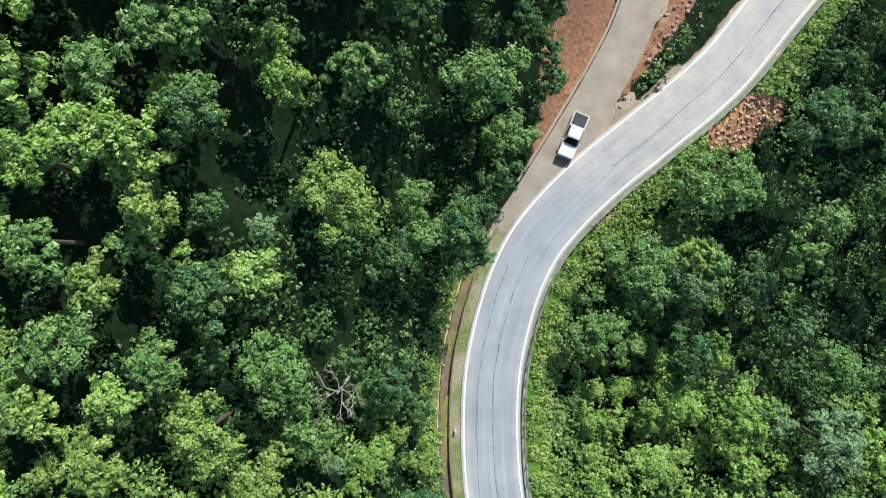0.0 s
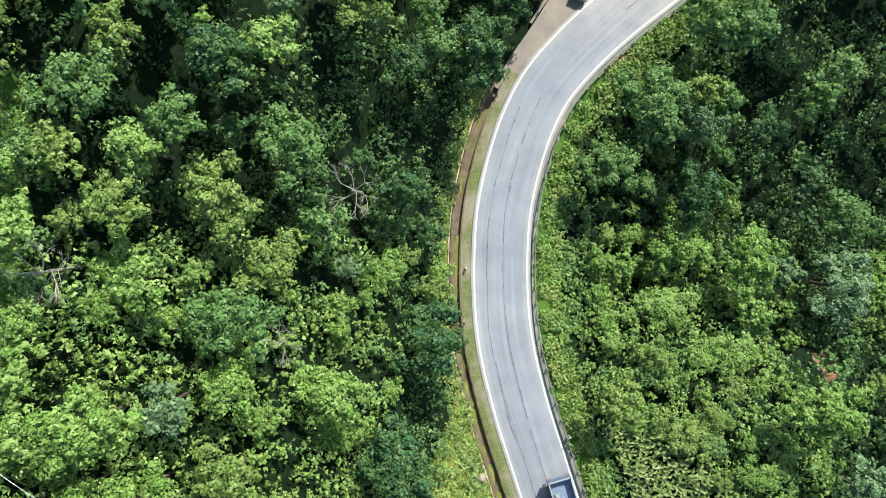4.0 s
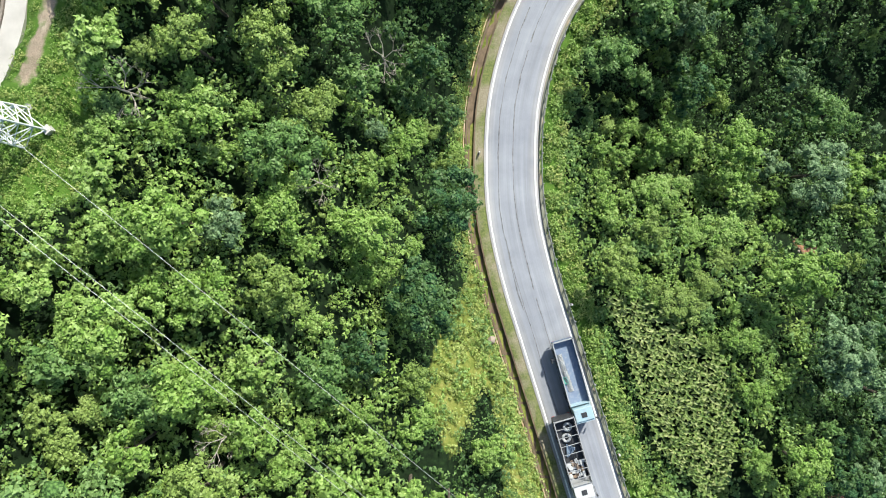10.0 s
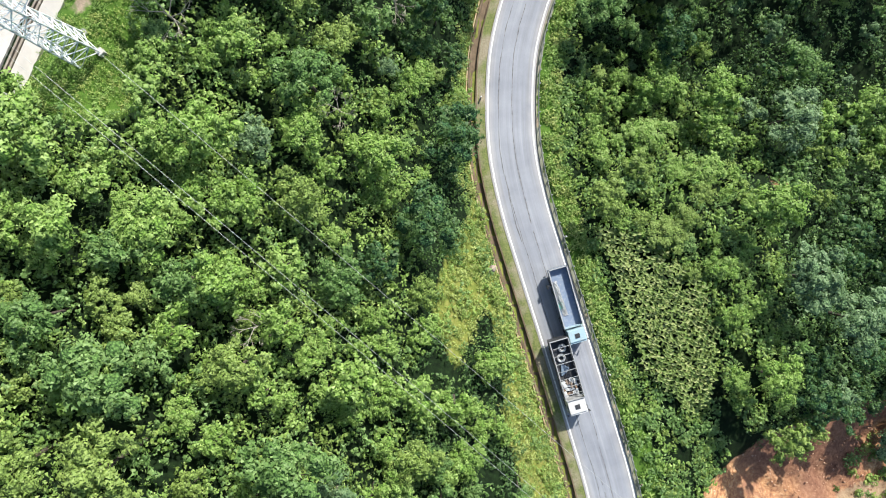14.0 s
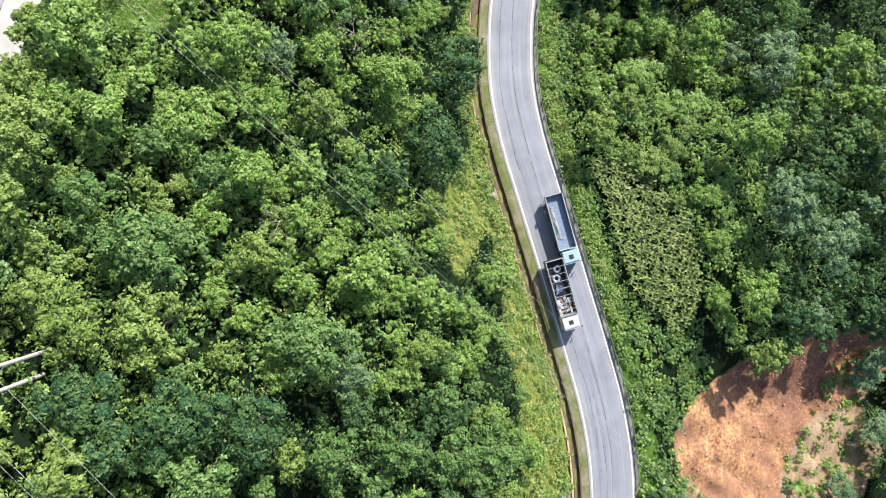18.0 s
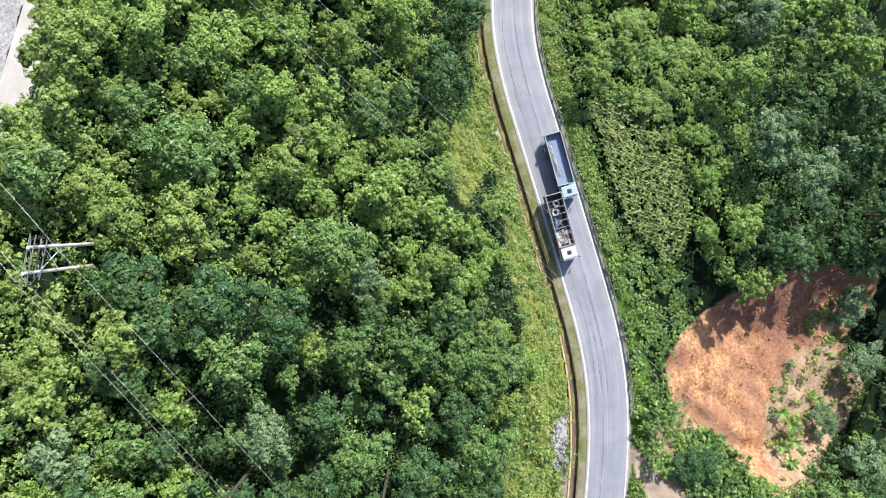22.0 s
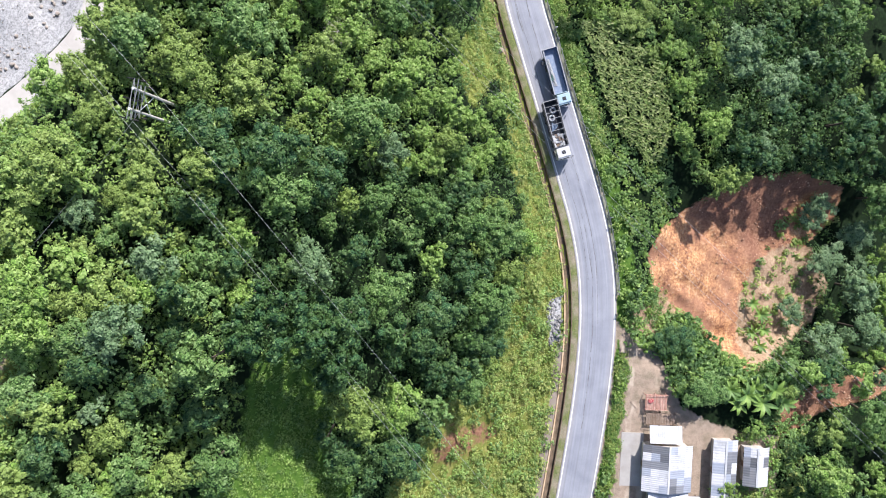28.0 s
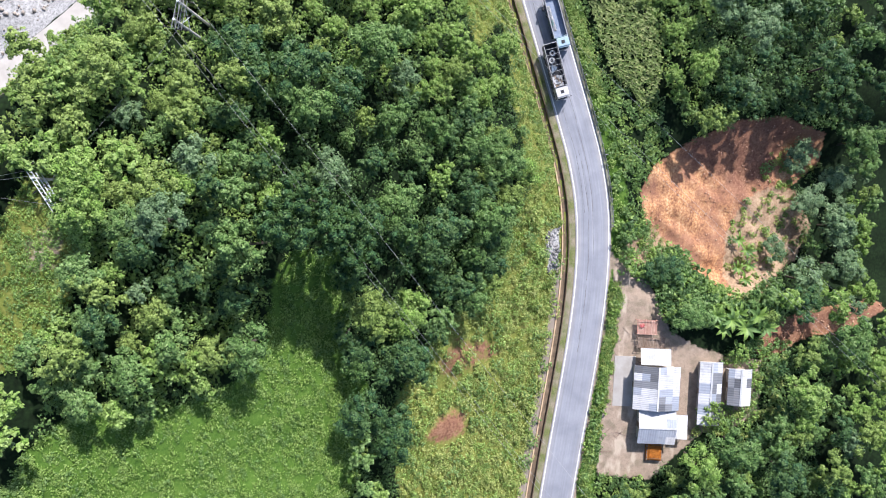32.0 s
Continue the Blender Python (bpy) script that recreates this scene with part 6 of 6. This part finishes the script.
slab_v = boxes((27.3, 31.3, -118.9, -109.2, YZ - 0.3, YZ + 0.09))
tagged(part("drying_floor", slab_v, concrete("pale_slab", (0.33, 0.31, 0.28), (0.44, 0.42, 0.39), 0.5), None), "pale concrete drying floor beside the farmhouse", "paving", kind="structure")


def rack(x0, x1, y0, y1, h, slats, mat, label):
    t = empty("timber_rack", pose((x0 + x1) / 2, (y0 + y1) / 2, YZ), label, "timber rack", "timber racks in the yard")
    cx, cy = (x1 - x0) / 2, (y1 - y0) / 2
    for sx in (-1, 0, 1):
        for sy in (-1, 1):
            part("post", rod(bmesh.new(), (sx * cx, sy * cy, -0.3), (sx * cx, sy * cy, h + 0.5), 0.06), mat, t)
    for sy in (-1, 1):
        part("rail", rod(bmesh.new(), (-cx, sy * cy, h), (cx, sy * cy, h), 0.05), mat, t)
        part("rail", rod(bmesh.new(), (-cx, sy * cy, h + 0.45), (cx, sy * cy, h + 0.45), 0.04), mat, t)
    me = bpy.data.meshes.new("slat")
    bm = boxes((-0.085, 0.085, -cy - 0.1, cy + 0.1, h + 0.05, h + 0.08))
    bm.to_mesh(me)
    bm.free()
    me.materials.append(mat)
    for k in range(slats):
        o = new("slat", me)
        o.parent, o.location = t, (-cx + 2 * cx * (k + 0.5) / slats, 0, 0)
    return t


rack(30.9, 34.7, -104.6, -102.0, 1.0, 17, WOOD_RED, "reddish timber rack with a slatted top in the yard")
rack(31.2, 36.4, -107.2, -105.4, 0.8, 20, WOOD, "pale timber rack of bleached poles")
rng = random.Random(12)
bm = bmesh.new()
for k in range(9):
    a, r = k * 0.7, rng.uniform(0.1, 0.55)
    rod(bm, (r * math.cos(a), r * math.sin(a), 0.05), (r * math.cos(a) + rng.uniform(-0.3, 0.3), r * math.sin(a) + 0.3, 0.14), 0.16, 0.08, 6)
as_bmesh_thing("cloth_heap", bm, RED_CLOTH, pose(31.8, -103.2, YZ + 1.12), "heap of red and pink cloth on a timber rack", "cloth")


def tarp_stack():
    t = empty("covered_stack", pose(35.6, -127.5, YZ), "low stack covered by an orange tarpaulin beside the house", "covered stack")
    bm = bmesh.new()
    n = 9
    g = random.Random(4)
    rows = [[bm.verts.new((-1.6 + 3.2 * i / n, -1.75 + 3.5 * j / n, (0.95 if 0 < i < n and 0 < j < n else 0.25) + g.uniform(-0.05, 0.06))) for i in range(n + 1)] for j in range(n + 1)]
    for j in range(n):
        for i in range(n):
            bm.faces.new((rows[j][i], rows[j][i + 1], rows[j + 1][i + 1], rows[j + 1][i]))
    bmesh.ops.solidify(bm, geom=bm.faces[:], thickness=0.02)
    part("tarpaulin", bm, ORANGE, t, "creased orange tarpaulin", True)
    for k in range(5):
        part("plank", boxes((-1.5, 1.5, -1.5 + 0.65 * k, -1.1 + 0.65 * k, 0.02, 0.8)), WOOD, t)
    part("tie_pole", rod(bmesh.new(), (-1.8, -1.0, 1.02), (1.9, -1.1, 1.02), 0.035), WOOD, t)


tarp_stack()
rng = random.Random(21)
for k in range(14):
    x, y = rng.uniform(26.3, 30), rng.uniform(-131, -98)
    o = as_bmesh_thing("plank", boxes((-0.09, 0.09, -rng.uniform(0.6, 1.5), rng.uniform(0.6, 1.4), 0, 0.04)), WOOD, pose(x, y, at_land(x, y) + 0.02, 0, 0, rng.uniform(0, 180)), "loose weathered plank lying on the yard dirt", "plank", "loose planks")
for k in range(6):
    part_fence = as_bmesh_thing("fence_post", rod(bmesh.new(), (0, 0, -0.4), (0, 0, 1.1), 0.05), WOOD, pose(25.6 + k * 1.7, -132.6 + 0.25 * math.sin(k), YZ), "rough wooden fence post at the yard edge", "fence post", "yard fence posts")


# ---------------------------------------------------------------- single plants
def banana(x, y, s, turn):
    t = empty("banana_plant", pose(x, y, at_land(x, y), 0, 0, turn) @ Matrix.Scale(s, 4), "banana plant with long arching bright leaves", "banana plant", "banana plants")
    rng = random.Random(int(x * 10))
    part("stem", rod(bmesh.new(), (0, 0, -0.3), (0, 0, 2.0), 0.13, 0.09, 8), LEAVES[3], t)
    for k in range(8):
        a = k * 2.4 + rng.uniform(-0.2, 0.2)
        L, rise = rng.uniform(1.5, 2.2), rng.uniform(0.4, 0.9)
        bm = bmesh.new()
        prev = None
        for j in range(7):
            u = j / 6
            c = Vector((math.cos(a) * L * u, math.sin(a) * L * u, 2.0 + rise * math.sin(u * 2.4)))
            w = 0.30 * math.sin(math.pi * min(1, 0.12 + u * 0.86)) + 0.02
            q = Vector((-math.sin(a), math.cos(a), 0)) * w
            row = [bm.verts.new(c + q + Vector((0, 0, 0.07))), bm.verts.new(c), bm.verts.new(c - q + Vector((0, 0, 0.07)))]
            if prev:
                bm.faces.new((prev[0], prev[1], row[1], row[0]))
                bm.faces.new((prev[1], prev[2], row[2], row[1]))
            prev = row
        part("leaf", bm, LEAVES[0] if k % 3 else LEAVES[1], t)


for x, y, s in ((47.9, -101.1, 1.2), (50.6, -102.4, 1.3), (45.2, -100.4, 1.1), (52.6, -100.1, 1.2), (49.4, -99.8, 1.0), (54.5, -102.4, 1.1), (46.6, -102.6, 1.1), (53.2, -92.0, 0.8), (54.8, -88.5, 0.9), (55.8, -91.5, 0.7), (53.0, -86.4, 0.8), (54.2, -94.2, 0.8)):
    banana(x, y, s, (x * 77) % 360)


def bare_tree(x, y, s):
    t = empty("bare_tree", pose(x, y, at_land(x, y), 0, 0, (x * 55) % 360) @ Matrix.Scale(s, 4), "leafless grey tree with fine twigs in the forest", "bare tree", "bare trees")
    rng = random.Random(int(x * 7 + y))
    part("trunk", rod(bmesh.new(), (0, 0, -0.5), (0.2, 0.1, 5.2), 0.14, 0.05), DEADWOOD, t)
    bm = bmesh.new()

    def grow(p, d, L, r, depth):
        q = p + d * L
        rod(bm, p, q, r, r * 0.6, 4)
        if depth:
            for _ in range(3):
                e = (d + Vector((rng.uniform(-0.8, 0.8), rng.uniform(-0.8, 0.8), rng.uniform(-0.1, 0.6)))).normalized()
                grow(q, e, L * 0.68, r * 0.6, depth - 1)

    for k in range(6):
        a = k * 1.05
        grow(Vector((0.1, 0.05, 3.0 + 0.4 * k)), Vector((math.cos(a), math.sin(a), 0.5)).normalized(), 1.1, 0.05, 3)
    part("twig_crown", bm, DEADWOOD, t)


for x, y, s in ((-9.2, -12.8, 1.15), (-28.2, -19.5, 1.1), (-14.6, -25.8, 0.9), (-20.5, -47.5, 0.9)):
    bare_tree(x, y, s)

low_growth("slide_plants", "sparse green plants growing back on bare earth", scatter(330, 48, 73, -99, -66, lambda x, y: (inside(x, y, SLIDE, 0.5) > 0.5) & (inside(x, y, SLIDE_TAN, 0.5) + inside(x, y, [(62, -66), (73, -64), (73, -78), (62, -80), (56, -76)], 0.5) > 0.5), 61), 0.7, 0.9, 40, 0.4, LEAVES + [LEAF_GRASS], [1, 4, 3, 0], 62)
low_growth("yard_shrubs", "dense dark green bushes round the yard", scatter(900, 26, 58, -102, -84, lambda x, y: (np.maximum.reduce([inside(x, y, SLIDE, 0.3), inside(x, y, YARD, 0.3), inside(x, y, DRY_PATCH, 0.5)]) < 0.5) & (to_line(x, y, ROAD)[0] > 5.5), 63), 1.35, 1.5, 80, 0.30, LEAVES + [LEAF_GRASS], [1, 1, 2, 0], 64)
low_growth("yard_verge", "bright green weeds between the road and the yard", scatter(4200, 20, 31, -136, -95, lambda x, y: (to_line(x, y, ROAD)[2] > 0) & (to_line(x, y, ROAD)[0] > 3.8) & (to_line(x, y, ROAD)[0] < 6.0 + 0.4 * np.sin(y)), 65), 0.5, 0.8, 26, 0.26, LEAVES + [LEAF_GRASS], [0, 0, 1, 4], 66)
low_growth("dry_weeds", "dry olive weeds on the bare patch by the yard entrance", scatter(260, 27, 40, -93, -83, lambda x, y: (inside(x, y, DRY_PATCH, 0.8) > 0.4) & (x + 0.6 * y > -21.5), 67), 0.45, 0.8, 26, 0.26, LEAVES + [LEAF_GRASS], [3, 4, 3], 68)

low_growth("bank_shrubs", "green bushes on the bank between the two roads", scatter(1500, 8, 48, -4, 52, lambda x, y: (to_line(x, y, ROAD)[2] < 0) & (to_line(x, y, ROAD)[0] > 3.9) & (to_line(x, y, ROAD)[0] < 6.6) & (((to_line(x, y, RAMP)[0] > 4.6) & (y > 30)) | (y < 1) | (inside(x, y, BANK_BUSHES, 0.5) > 0.5)), 71), 0.8, 1.2, 60, 0.24, LEAVES + [LEAF_GRASS], [1, 2, 0], 72)
low_growth("shed_weeds", "green bushes and vines crowding the sheds", scatter(520, 42, 60, -126, -105, lambda x, y: ((inside(x, y, SHEDS, 0.3) > 0.3) | (x > 52)) & ~((x > 42.6) & (x < 47.2) & (y < -109) & (y > -119)) & ~((x > 47.9) & (x < 52.8) & (y < -110) & (y > -117.5)) & ~((x < 48) & (y > -119)), 73), 0.85, 1.2, 60, 0.34, LEAVES + [LEAF_GRASS], [0, 1, 1, 4], 74)


def vine(x, y, z, r, seed):
    rng = np.random.default_rng(seed)
    v = crown(rng, r, 0.7, -0.25, 9, 6, 9, 0.26, 0.45, 0.34)[0]
    me = tri_mesh("vine", v + np.array((x, y, z)), np.arange(len(v)).reshape(-1, 3), [LEAVES[0], LEAVES[3]], rng.integers(0, 2, len(v) // 3))
    tagged(new("vine", me), "light green vine sprawling over a shed roof", "vine", "vines on the sheds")


for x, y, r, seed in ((45.6, -117.6, 1.5, 81), (46.4, -119.8, 1.9, 82), (44.6, -120.2, 1.3, 83)):
    vine(x, y, YZ + 2.3, r, seed)
